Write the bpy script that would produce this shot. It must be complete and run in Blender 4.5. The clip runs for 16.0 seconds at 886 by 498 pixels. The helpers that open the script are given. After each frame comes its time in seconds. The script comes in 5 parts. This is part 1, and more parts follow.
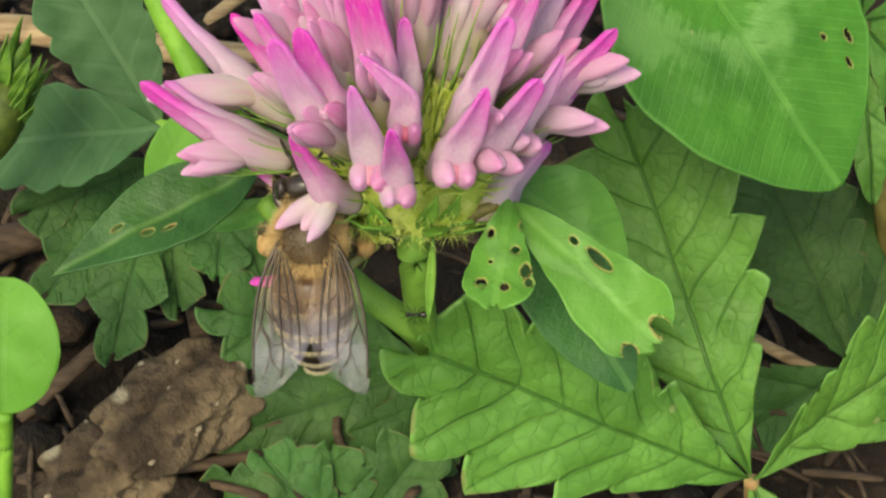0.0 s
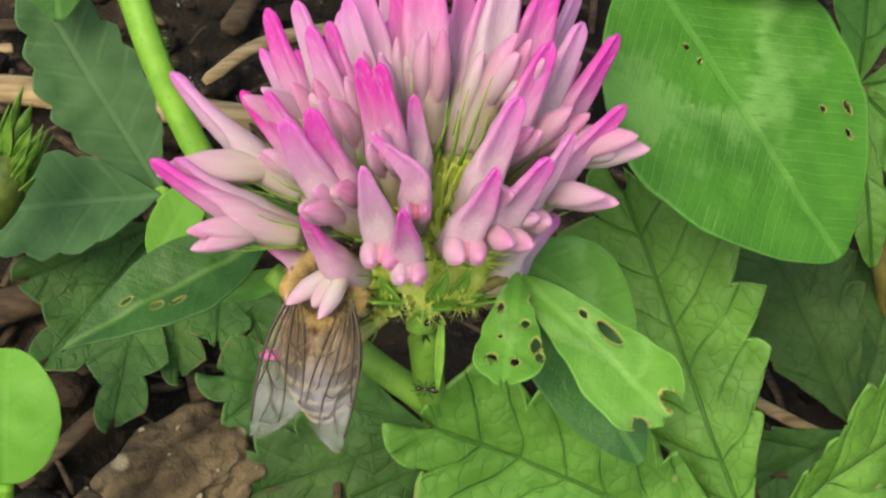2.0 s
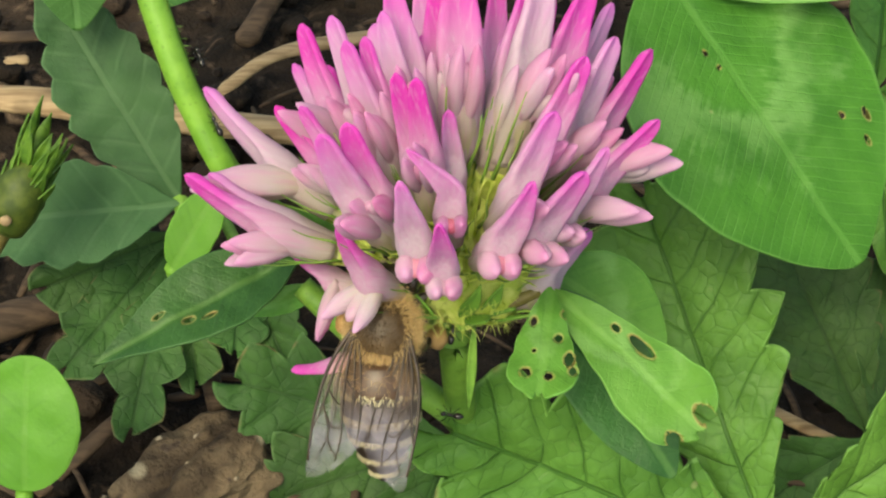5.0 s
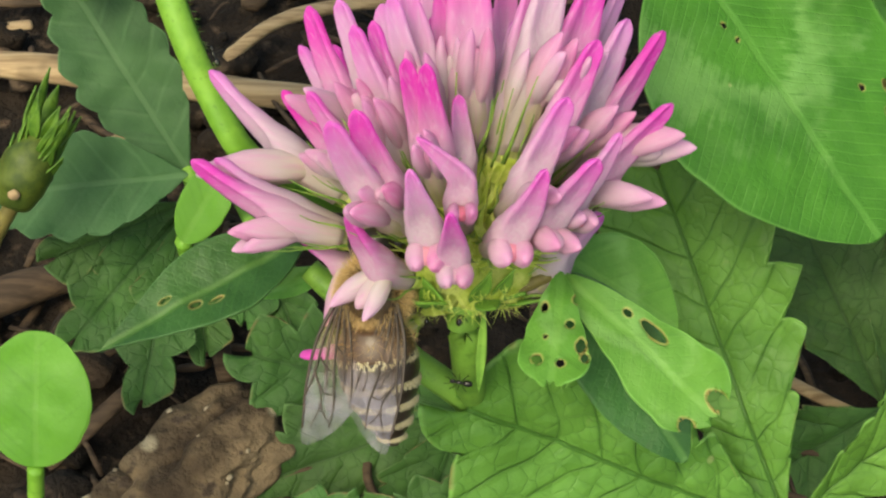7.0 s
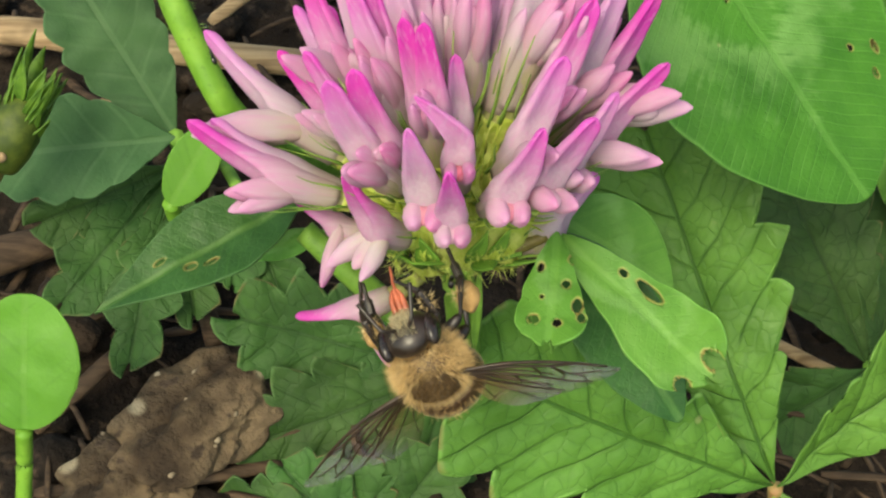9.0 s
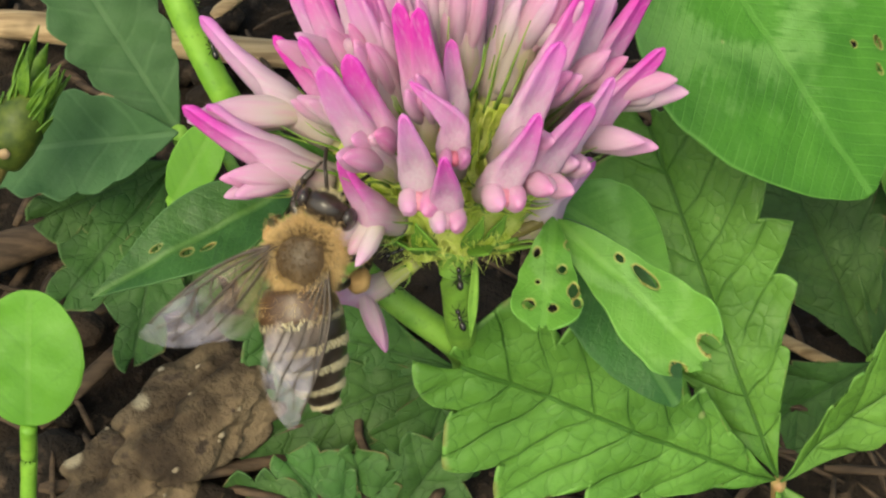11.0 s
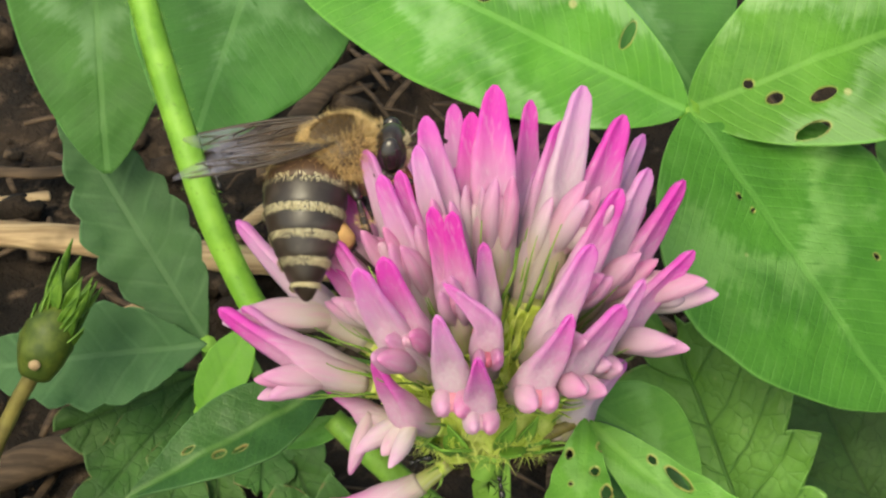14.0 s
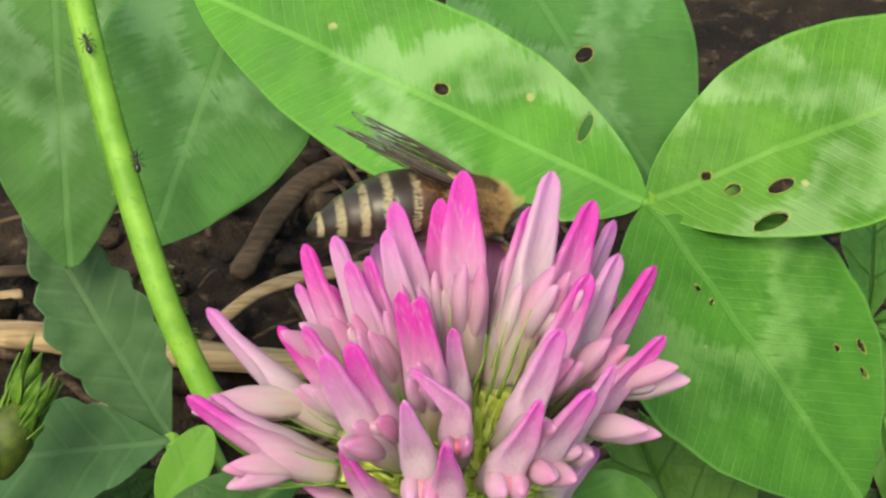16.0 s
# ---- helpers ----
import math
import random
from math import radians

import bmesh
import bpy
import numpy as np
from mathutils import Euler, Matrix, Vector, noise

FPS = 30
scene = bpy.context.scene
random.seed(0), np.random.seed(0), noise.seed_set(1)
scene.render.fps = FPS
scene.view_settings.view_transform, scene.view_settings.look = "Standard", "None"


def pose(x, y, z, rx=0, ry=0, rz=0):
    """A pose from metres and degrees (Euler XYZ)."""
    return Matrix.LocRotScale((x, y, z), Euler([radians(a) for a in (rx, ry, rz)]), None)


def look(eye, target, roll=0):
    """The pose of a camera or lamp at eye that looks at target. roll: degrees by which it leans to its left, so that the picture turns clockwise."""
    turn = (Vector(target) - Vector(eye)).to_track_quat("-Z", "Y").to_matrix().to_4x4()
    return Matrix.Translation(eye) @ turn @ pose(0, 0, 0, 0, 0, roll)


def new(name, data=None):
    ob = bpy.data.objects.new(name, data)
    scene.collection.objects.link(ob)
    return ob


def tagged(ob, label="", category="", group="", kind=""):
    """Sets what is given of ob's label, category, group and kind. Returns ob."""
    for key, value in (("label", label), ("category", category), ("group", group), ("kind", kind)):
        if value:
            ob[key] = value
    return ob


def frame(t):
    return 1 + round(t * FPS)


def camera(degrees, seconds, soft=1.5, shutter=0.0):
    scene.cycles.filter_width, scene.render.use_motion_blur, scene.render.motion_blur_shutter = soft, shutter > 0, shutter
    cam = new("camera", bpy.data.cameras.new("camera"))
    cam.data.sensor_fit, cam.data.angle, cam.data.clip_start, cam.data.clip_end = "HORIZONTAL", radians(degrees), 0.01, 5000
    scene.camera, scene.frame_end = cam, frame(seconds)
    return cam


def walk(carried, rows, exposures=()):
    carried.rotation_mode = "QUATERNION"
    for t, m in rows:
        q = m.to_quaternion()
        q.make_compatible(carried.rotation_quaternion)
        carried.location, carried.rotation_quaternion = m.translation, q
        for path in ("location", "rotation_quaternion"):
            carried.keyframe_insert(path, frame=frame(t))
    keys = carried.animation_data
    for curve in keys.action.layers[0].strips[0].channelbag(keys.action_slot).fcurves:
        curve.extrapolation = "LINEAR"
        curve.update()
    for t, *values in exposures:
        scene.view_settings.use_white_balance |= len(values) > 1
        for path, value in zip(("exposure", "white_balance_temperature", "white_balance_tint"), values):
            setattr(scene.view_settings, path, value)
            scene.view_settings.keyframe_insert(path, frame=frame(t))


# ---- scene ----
MM = 0.001
UP = Vector((0, 0, 1))
FACE = Vector((0, -0.643, 0.766))

# ---- camera ----
cam = camera(30, 16.0, soft=2.3, shutter=0.4)
PATH = [
    (0, (4.09, -62.85, 113.08), (39.157, -0.333, 0.511)),
    (0.5, (4.35, -62.64, 113.62), (40.612, -0.317, 0.695)),
    (1, (4.75, -61.8, 114.19), (40.632, -0.426, 0.217)),
    (1.5, (4.2, -61.39, 114.62), (41.317, -0.893, -0.056)),
    (2, (3.48, -60.86, 114.88), (40.228, -0.351, 0.139)),
    (2.5, (3.8, -61.19, 114.64), (39.294, -0.267, 0.084)),
    (3, (2.14, -60.99, 114.96), (39.52, -0.871, -0.499)),
    (3.5, (2.21, -60.87, 115.13), (39.725, -1.355, -0.982)),
    (4, (2.4, -61.1, 115.35), (39.818, -1.286, -1.009)),
    (4.5, (1.66, -60.81, 115.37), (39.754, -0.4, -0.291)),
    (4.7, (2.59, -61.72, 114.64), (40.92, -0.23, 0.203)),
    (6.8, (0.55, -59.49, 114.53), (39.212, -0.06, -0.058)),
    (7, (1.4, -59.55, 114.81), (39.077, -0.118, -0.008)),
    (7.5, (1.24, -59.74, 114.58), (38.213, -0.221, -0.063)),
    (8, (0.7, -59.66, 114.44), (37.866, -0.34, -0.345)),
    (8.5, (0.13, -58.87, 115.04), (37.476, -1.107, -0.888)),
    (9, (0.8, -60.07, 114.45), (38.067, -0.585, -0.544)),
    (9.2, (-0.14, -59.43, 115.1), (37.658, -0.855, -0.867)),
    (11.3, (0.9, -59.67, 114.84), (37.584, -0.355, -0.445)),
    (11.5, (1.03, -60.01, 114.47), (38.524, -0.256, -0.288)),
    (12, (0.4, -59.64, 115.04), (38.748, -0.05, -0.045)),
    (12.5, (0, -60, 115), (40.002, 0, -0.001)),
    (13, (-0.11, -59.92, 115.05), (40.071, 0.324, 0.138)),
    (13.5, (0.27, -59.85, 115.25), (42.575, 0.101, -0.173)),
    (14, (0.2, -59.89, 115.63), (44.788, 0.045, -0.119)),
    (14.5, (1, -59.05, 115.59), (46.148, 0.255, -0.121)),
    (15, (2.09, -59.32, 115.64), (47.63, 0.062, -0.424)),
    (15.5, (1.63, -59.05, 115.93), (46.905, 0, -0.591)),
    (16, (2.82, -60.07, 114.91), (48.346, 0.177, -0.283)),
]
walk(cam, [(t, pose(*(v * MM for v in eye), *turn)) for t, eye, turn in PATH], exposures=[(0, 0.67, 7850, -5), (16, 0.67, 7850, -5)])

# ---- light ----
world = bpy.data.worlds.new("sky")
scene.world = world
world.use_nodes = True
wn = world.node_tree
sky = wn.nodes.new("ShaderNodeTexSky")
sky.sky_type, sky.sun_disc = "NISHITA", False
sky.sun_elevation, sky.sun_rotation = radians(58), radians(-150)
sky.dust_density, sky.air_density = 4.0, 1.0
wn.links.new(sky.outputs[0], wn.nodes["Background"].inputs[0])
wn.nodes["Background"].inputs[1].default_value = 0.192
sun = new("sun", bpy.data.lights.new("sun", "SUN"))
sun.data.energy, sun.data.angle, sun.data.color = 1.15, radians(24), (1.0, 0.95, 0.86)
sun.matrix_basis = look((-0.3, -0.5, 0.95), (0, 0, 0))


# ---- material helpers ----
class Nodes:
    """A small wrapper to chain shader nodes."""

    def __init__(self, name):
        self.mat = bpy.data.materials.new(name)
        self.mat.use_nodes = True
        self.t = self.mat.node_tree
        self.bsdf = self.t.nodes["Principled BSDF"]
        self.out = self.t.nodes["Material Output"]

    def put(self, sock, value):
        if isinstance(value, bpy.types.NodeSocket):
            self.t.links.new(value, sock)
        elif isinstance(value, (tuple, list)) and len(value) == 3 and sock.type == "RGBA":
            sock.default_value = (*value, 1)
        else:
            sock.default_value = value

    def math(self, op, a, b=0.0, c=0.0):
        n = self.t.nodes.new("ShaderNodeMath")
        n.operation = op
        for s, v in zip(n.inputs, (a, b, c)):
            self.put(s, v)
        return n.outputs[0]

    def mix(self, fac, a, b, blend="MIX"):
        n = self.t.nodes.new("ShaderNodeMix")
        n.data_type, n.blend_type = "RGBA", blend
        self.put(n.inputs[0], fac)
        self.put(n.inputs[6], a)
        self.put(n.inputs[7], b)
        return n.outputs[2]

    def noise(self, scale, vec=None, detail=3.0, rough=0.55, dist=0.0):
        n = self.t.nodes.new("ShaderNodeTexNoise")
        n.inputs["Scale"].default_value, n.inputs["Detail"].default_value = scale, detail
        n.inputs["Roughness"].default_value, n.inputs["Distortion"].default_value = rough, dist
        self.t.links.new(vec or self.coord("Object"), n.inputs["Vector"])
        return n.outputs[0]

    def voronoi(self, scale, vec=None):
        n = self.t.nodes.new("ShaderNodeTexVoronoi")
        n.inputs["Scale"].default_value = scale
        self.t.links.new(vec or self.coord("Object"), n.inputs["Vector"])
        return n.outputs[0]

    def coord(self, kind):
        return self.t.nodes.new("ShaderNodeTexCoord").outputs[kind]

    def uv(self, name):
        n = self.t.nodes.new("ShaderNodeUVMap")
        n.uv_map = name
        s = self.t.nodes.new("ShaderNodeSeparateXYZ")
        self.t.links.new(n.outputs[0], s.inputs[0])
        return s.outputs[0], s.outputs[1]

    def xyz(self, vec):
        s = self.t.nodes.new("ShaderNodeSeparateXYZ")
        self.t.links.new(vec, s.inputs[0])
        return s.outputs

    def step(self, v, lo, hi, a=0.0, b=1.0):
        n = self.t.nodes.new("ShaderNodeMapRange")
        n.interpolation_type = "SMOOTHSTEP"
        for s, x in zip(n.inputs[:5], (v, lo, hi, a, b)):
            self.put(s, x)
        return n.outputs[0]

    def ramp(self, v, stops):
        n = self.t.nodes.new("ShaderNodeValToRGB")
        els = n.color_ramp.elements
        while len(els) < len(stops):
            els.new(0.5)
        for e, (p, c) in zip(els, stops):
            e.position, e.color = p, (*c, 1)
        self.put(n.inputs[0], v)
        return n.outputs[0]

    def random(self):
        return self.t.nodes.new("ShaderNodeObjectInfo").outputs["Random"]

    def hsv(self, colour, h=0.5, s=1.0, v=1.0):
        n = self.t.nodes.new("ShaderNodeHueSaturation")
        for k, x in (("Hue", h), ("Saturation", s), ("Value", v), ("Color", colour)):
            self.put(n.inputs[k], x)
        return n.outputs[0]

    def done(self, colour, rough=0.5, bump=None, strength=0.3, distance=0.0002, thin=0.0, spec=0.5, glow=None):
        b = self.bsdf
        self.put(b.inputs["Base Color"], colour)
        self.put(b.inputs["Roughness"], rough)
        self.put(b.inputs["Specular IOR Level"], spec)
        if bump is not None:
            n = self.t.nodes.new("ShaderNodeBump")
            n.inputs["Strength"].default_value, n.inputs["Distance"].default_value = strength, distance
            self.put(n.inputs["Height"], bump)
            self.t.links.new(n.outputs[0], b.inputs["Normal"])
        if thin:
            tr = self.t.nodes.new("ShaderNodeBsdfTranslucent")
            self.put(tr.inputs[0], glow if glow is not None else colour)
            mx = self.t.nodes.new("ShaderNodeMixShader")
            mx.inputs[0].default_value = thin
            self.t.links.new(b.outputs[0], mx.inputs[1])
            self.t.links.new(tr.outputs[0], mx.inputs[2])
            self.t.links.new(mx.outputs[0], self.out.inputs[0])
        return self.mat


# ---- materials ----
def leaf_material(name, dark, light, vein, spacing, slant, strong, pale=None, rough=0.5, rib=0.35, thin=0.25, spots=0.0, net=1700, knit=0.05, bold=0.5, quilted=False):
    """A leaf's face: side veins that run from the midrib to the edge, mottling, and for clover a pale chevron."""
    n = Nodes(name)
    x, y = n.uv("size")
    u, v = n.uv("norm")
    ay = n.math("ABSOLUTE", y)
    wob = n.math("MULTIPLY", n.math("SUBTRACT", n.noise(160, detail=2), 0.5), (1.3 if spacing < 2 else 0.6) * spacing)
    ph = n.math("DIVIDE", n.math("ADD", n.math("SUBTRACT", x, n.math("MULTIPLY", ay, slant)), wob), spacing)
    tri = n.math("ABSOLUTE", n.math("SUBTRACT", n.math("FRACT", n.math("ADD", ph, 100.0)), 0.5))
    veins = n.step(tri, 0.5 - (0.06 if quilted else 0.13), 0.49)
    mid = n.step(ay, rib, rib * 0.4)
    veins = n.math("MULTIPLY", veins, n.step(n.noise(230, detail=2), 0.3, 0.6, 0.15, 1.0))
    lines = n.math("MAXIMUM", n.math("MULTIPLY", veins, strong), mid)
    cell = n.t.nodes.new("ShaderNodeTexVoronoi")
    cell.feature, cell.inputs["Scale"].default_value = "DISTANCE_TO_EDGE", net
    bend = n.t.nodes.new("ShaderNodeTexNoise")
    bend.inputs["Scale"].default_value, bend.inputs["Detail"].default_value = net * 0.6, 2.0
    n.t.links.new(n.coord("Object"), bend.inputs["Vector"])
    warp = n.t.nodes.new("ShaderNodeVectorMath")
    warp.operation = "MULTIPLY_ADD"
    n.t.links.new(bend.outputs["Color"], warp.inputs[0])
    warp.inputs[1].default_value = (1.1 / net,) * 3
    n.t.links.new(n.coord("Object"), warp.inputs[2])
    n.t.links.new(warp.outputs[0], cell.inputs["Vector"])
    net_line = n.step(cell.outputs[0], 0.09, 0.01)
    base = n.mix(n.step(n.noise(170, detail=4), 0.35, 0.68), dark, light)
    base = n.mix(n.math("MULTIPLY", n.noise(900, detail=2), 0.35), base, light)
    # streaks that run with the side veins
    grain = n.t.nodes.new("ShaderNodeCombineXYZ")
    for sock, val in zip(grain.inputs, (n.math("MULTIPLY", n.math("SUBTRACT", x, n.math("MULTIPLY", ay, slant)), 2.3), n.math("MULTIPLY", ay, 0.3), n.math("SIGN", y))):
        n.put(sock, val)
    streak = n.noise(1.0, grain.outputs[0], 3)
    base = n.mix(n.math("MULTIPLY", n.step(streak, 0.5, 0.75), 0.3), base, light)
    base = n.mix(n.math("MULTIPLY", n.step(streak, 0.48, 0.25), 0.35), base, tuple(q * 0.72 for q in dark))
    if pale:
        av = n.math("ABSOLUTE", n.math("SUBTRACT", v, 0.5))
        arm = n.math("SUBTRACT", n.math("ADD", u, n.math("MULTIPLY", av, 0.75)), 0.62)
        rag = n.math("MULTIPLY", n.math("SUBTRACT", streak, 0.5), 0.22)
        rag = n.math("ADD", rag, n.math("MULTIPLY", n.math("SUBTRACT", n.noise(230, detail=5), 0.5), 0.55))
        band = n.step(n.math("ABSOLUTE", n.math("ADD", arm, rag)), 0.17, 0.06)
        band = n.math("MULTIPLY", band, n.step(n.noise(160, detail=4), 0.34, 0.56))
        base = n.mix(n.math("MULTIPLY", band, 0.55), base, pale)
    base = n.mix(n.math("MULTIPLY", n.step(n.noise(60, detail=2), 0.4, 0.65), 0.35), base, tuple(q * 0.62 for q in dark))
    col = n.mix(n.math("MULTIPLY", net_line, knit), base, vein)
    col = n.mix(n.math("MULTIPLY", lines, bold), col, vein)
    col = n.hsv(col, v=n.math("ADD", n.math("MULTIPLY", n.random(), 0.25), 0.87), h=n.math("ADD", n.math("MULTIPLY", n.random(), 0.02), 0.49))
    rim = n.step(n.math("ABSOLUTE", n.math("SUBTRACT", v, 0.5)), 0.475, 0.497)
    col = n.mix(n.math("MULTIPLY", rim, 0.45), col, tuple(min(0.7, q * 1.5 + 0.05) for q in light))
    if quilted:
        tipped = n.math("MULTIPLY", n.step(n.math("ABSOLUTE", n.math("SUBTRACT", v, 0.5)), 0.47, 0.5), n.step(n.noise(330, detail=2), 0.52, 0.62))
        col = n.mix(n.math("MULTIPLY", tipped, 0.55), col, (0.2, 0.09, 0.05))
    if spots:
        sp = n.step(n.voronoi(330), 0.13, 0.07)
        sp = n.math("MULTIPLY", sp, n.step(n.noise(140), 0.56, 0.64))
        col = n.mix(n.math("MULTIPLY", sp, spots), col, (0.55, 0.5, 0.25))
    rimmed = n.math("ADD", n.uv("wear")[0], n.math("MULTIPLY", n.math("SUBTRACT", n.noise(900, detail=2), 0.5), 0.35))
    col = n.mix(n.math("MULTIPLY", n.step(rimmed, 0.14, 0.02), 0.5), col, (0.46, 0.42, 0.14))
    col = n.mix(n.math("MULTIPLY", n.step(rimmed, 0.04, -0.03), 0.5), col, (0.25, 0.13, 0.04))
    height = n.math("ADD", n.math("MULTIPLY", lines, -0.7 * bold * (1.6 if quilted else 1.0)), n.math("MULTIPLY", n.noise(1300, detail=3), 0.7))
    height = n.math("ADD", height, n.math("MULTIPLY", net_line, -1.2 * knit))
    if quilted:
        dome = n.step(cell.outputs[0], 0.0, 0.5)
        height = n.math("ADD", height, n.math("MULTIPLY", dome, 0.24))
        col = n.mix(n.math("MULTIPLY", n.step(dome, 0.4, 0.0), 0.07), col, vein)
    return n.done(col, n.math("ADD", n.math("MULTIPLY", n.noise(500), 0.2), rough - 0.1), height, 0.75, 0.0002, thin=thin, spec=0.32, glow=n.hsv(col, s=1.15, v=1.1))


clover_green = leaf_material("clover_leaf_green", (0.055, 0.2, 0.017), (0.1, 0.3, 0.028), (0.2, 0.44, 0.09), 0.85, 0.75, 0.75, pale=(0.34, 0.53, 0.25), rough=0.55, spots=0.6, bold=0.38)
# the same green darkened: the tilted leaflet's shade is put into its colour
clover_green_shaded = leaf_material("clover_leaf_green_shaded", (0.042, 0.145, 0.013), (0.07, 0.21, 0.02), (0.13, 0.3, 0.055), 0.85, 0.75, 0.75, pale=(0.22, 0.4, 0.12), rough=0.55, spots=0.9, bold=0.34)
# bluer green for the leaf behind, with its shade darkened into the colour
clover_shade = leaf_material("clover_leaf_blue_green_shaded", (0.037, 0.14, 0.022), (0.06, 0.2, 0.034), (0.11, 0.26, 0.075), 0.8, 0.75, 0.3, pale=(0.19, 0.36, 0.17), rough=0.6, bold=0.45)
upper_green = leaf_material("upper_leaf_green", (0.08, 0.24, 0.03), (0.13, 0.33, 0.05), (0.2, 0.42, 0.09), 0.8, 0.9, 0.35, pale=(0.24, 0.45, 0.14), rough=0.5, spots=0.5, bold=0.3)
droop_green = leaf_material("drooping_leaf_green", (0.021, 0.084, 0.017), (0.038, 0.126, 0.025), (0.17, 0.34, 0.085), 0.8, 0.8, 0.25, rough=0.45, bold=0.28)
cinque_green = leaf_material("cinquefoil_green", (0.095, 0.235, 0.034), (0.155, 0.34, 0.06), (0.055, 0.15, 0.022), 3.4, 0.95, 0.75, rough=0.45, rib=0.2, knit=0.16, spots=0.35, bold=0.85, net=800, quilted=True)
# duller cinquefoil green, darkened for the shade low among the leaves
cinque_dull_shaded = leaf_material("cinquefoil_dull_shaded_green", (0.03, 0.086, 0.017), (0.06, 0.145, 0.031), (0.03, 0.072, 0.02), 3.4, 0.95, 0.6, rough=0.6, rib=0.2, knit=0.2, net=800, quilted=True)
grey_green = leaf_material("grey_leaf_green", (0.034, 0.103, 0.034), (0.06, 0.15, 0.052), (0.1, 0.2, 0.085), 2.6, 0.8, 0.6, rough=0.65, bold=0.5)
round_green = leaf_material("seedling_leaf_green", (0.085, 0.23, 0.02), (0.12, 0.3, 0.03), (0.17, 0.32, 0.065), 5.0, 0.9, 0.1, rough=0.5, bold=0.2, knit=0.0)


def stem_material(name, a, b, streak=400, rough=0.5, thin=0.12):
    n = Nodes(name)
    c = n.mix(n.step(n.noise(streak, detail=3), 0.35, 0.65), a, b)
    c = n.mix(n.math("MULTIPLY", n.step(n.noise(2600, detail=1), 0.62, 0.75), 0.35), c, tuple(x * 0.45 for x in a))
    return n.done(c, rough, n.noise(1800, detail=2), 0.4, 0.0001, thin=thin, spec=0.35)


stem_green = stem_material("stem_green", (0.11, 0.25, 0.035), (0.2, 0.38, 0.06))
bright_stem = stem_material("petiole_bright_green", (0.13, 0.3, 0.03), (0.2, 0.4, 0.05))
calyx_green = stem_material("calyx_green", (0.5, 0.62, 0.1), (0.72, 0.78, 0.24), 900, thin=0.35)
hair_green = stem_material("calyx_tooth_green", (0.16, 0.3, 0.05), (0.3, 0.44, 0.1), 700)
brown_stem = stem_material("brown_stem", (0.12, 0.1, 0.03), (0.2, 0.17, 0.05))
red_stem = stem_material("reddish_stem", (0.3, 0.12, 0.06), (0.3, 0.24, 0.09))
sepal_green = stem_material("sepal_green", (0.045, 0.115, 0.01), (0.1, 0.2, 0.022), 800)
bud_green = stem_material("bud_green", (0.04, 0.065, 0.01), (0.085, 0.115, 0.018), 800)


def petal_material(name, stops, lo, hi):
    """Petal colour runs along the floret, from its pale base to its tip."""
    n = Nodes(name)
    o = n.coord("Object")
    x = n.xyz(o)[0]
    f = n.math("DIVIDE", n.math("SUBTRACT", x, lo * MM), (hi - lo) * MM)
    f = n.math("ADD", f, n.math("MULTIPLY", n.math("SUBTRACT", n.noise(500), 0.5), 0.25))
    f = n.math("ADD", f, n.math("MULTIPLY", n.math("SUBTRACT", n.random(), 0.5), 0.36))
    c = n.ramp(f, stops)
    y = n.xyz(o)[1]
    z = n.xyz(o)[2]
    vein = n.t.nodes.new("ShaderNodeCombineXYZ")
    for sock, v, k in zip(vein.inputs, (x, y, z), (220.0, 3800.0, 3800.0)):
        n.put(sock, n.math("MULTIPLY", v, k))
    streak = n.noise(1.0, vein.outputs[0], 3)
    c = n.mix(n.math("MULTIPLY", n.step(streak, 0.48, 0.72), 0.26), c, (0.78, 0.3, 0.66))
    c = n.mix(n.math("MULTIPLY", n.step(streak, 0.5, 0.27), 0.32), c, (0.8, 0.7, 0.78))
    c = n.hsv(c, h=n.math("ADD", n.math("MULTIPLY", n.random(), 0.03), 0.487), s=n.math("ADD", n.math("MULTIPLY", n.random(), 0.3), 0.85))
    return n.done(c, 0.55, streak, 0.6, 0.0002, thin=0.52, spec=0.12, glow=c)


PALE, MAUVE, MAGENTA = (0.65, 0.53, 0.6), (0.76, 0.4, 0.68), (0.79, 0.15, 0.65)
tube_petal = petal_material("petal_tube", [(0.0, (0.5, 0.56, 0.16)), (0.35, (0.6, 0.58, 0.32)), (0.62, (0.58, 0.51, 0.43)), (1.0, (0.62, 0.5, 0.52))], 2, 8.6)
standard_petal = petal_material("petal_standard", [(0.0, (0.6, 0.52, 0.47)), (0.2, PALE), (0.42, (0.71, 0.5, 0.64)), (0.64, MAUVE), (0.9, MAGENTA)], 4.6, 12.6)
wing_petal = petal_material("petal_wing", [(0.0, (0.69, 0.55, 0.58)), (0.5, (0.73, 0.49, 0.62)), (1.0, (0.75, 0.38, 0.63))], 6, 10)
white_petal = petal_material("petal_white", [(0.0, (0.74, 0.66, 0.55)), (0.4, (0.72, 0.63, 0.64)), (0.95, (0.75, 0.45, 0.66))], 6, 10)
red_petal = petal_material("petal_throat", [(0.0, (0.84, 0.6, 0.56)), (0.5, (0.85, 0.42, 0.5)), (1.0, (0.84, 0.34, 0.52))], 6, 10)
faded_petal = petal_material("petal_faded_brown", [(0.0, (0.5, 0.15, 0.02)), (1.0, (0.4, 0.08, 0.01))], 0, 3)


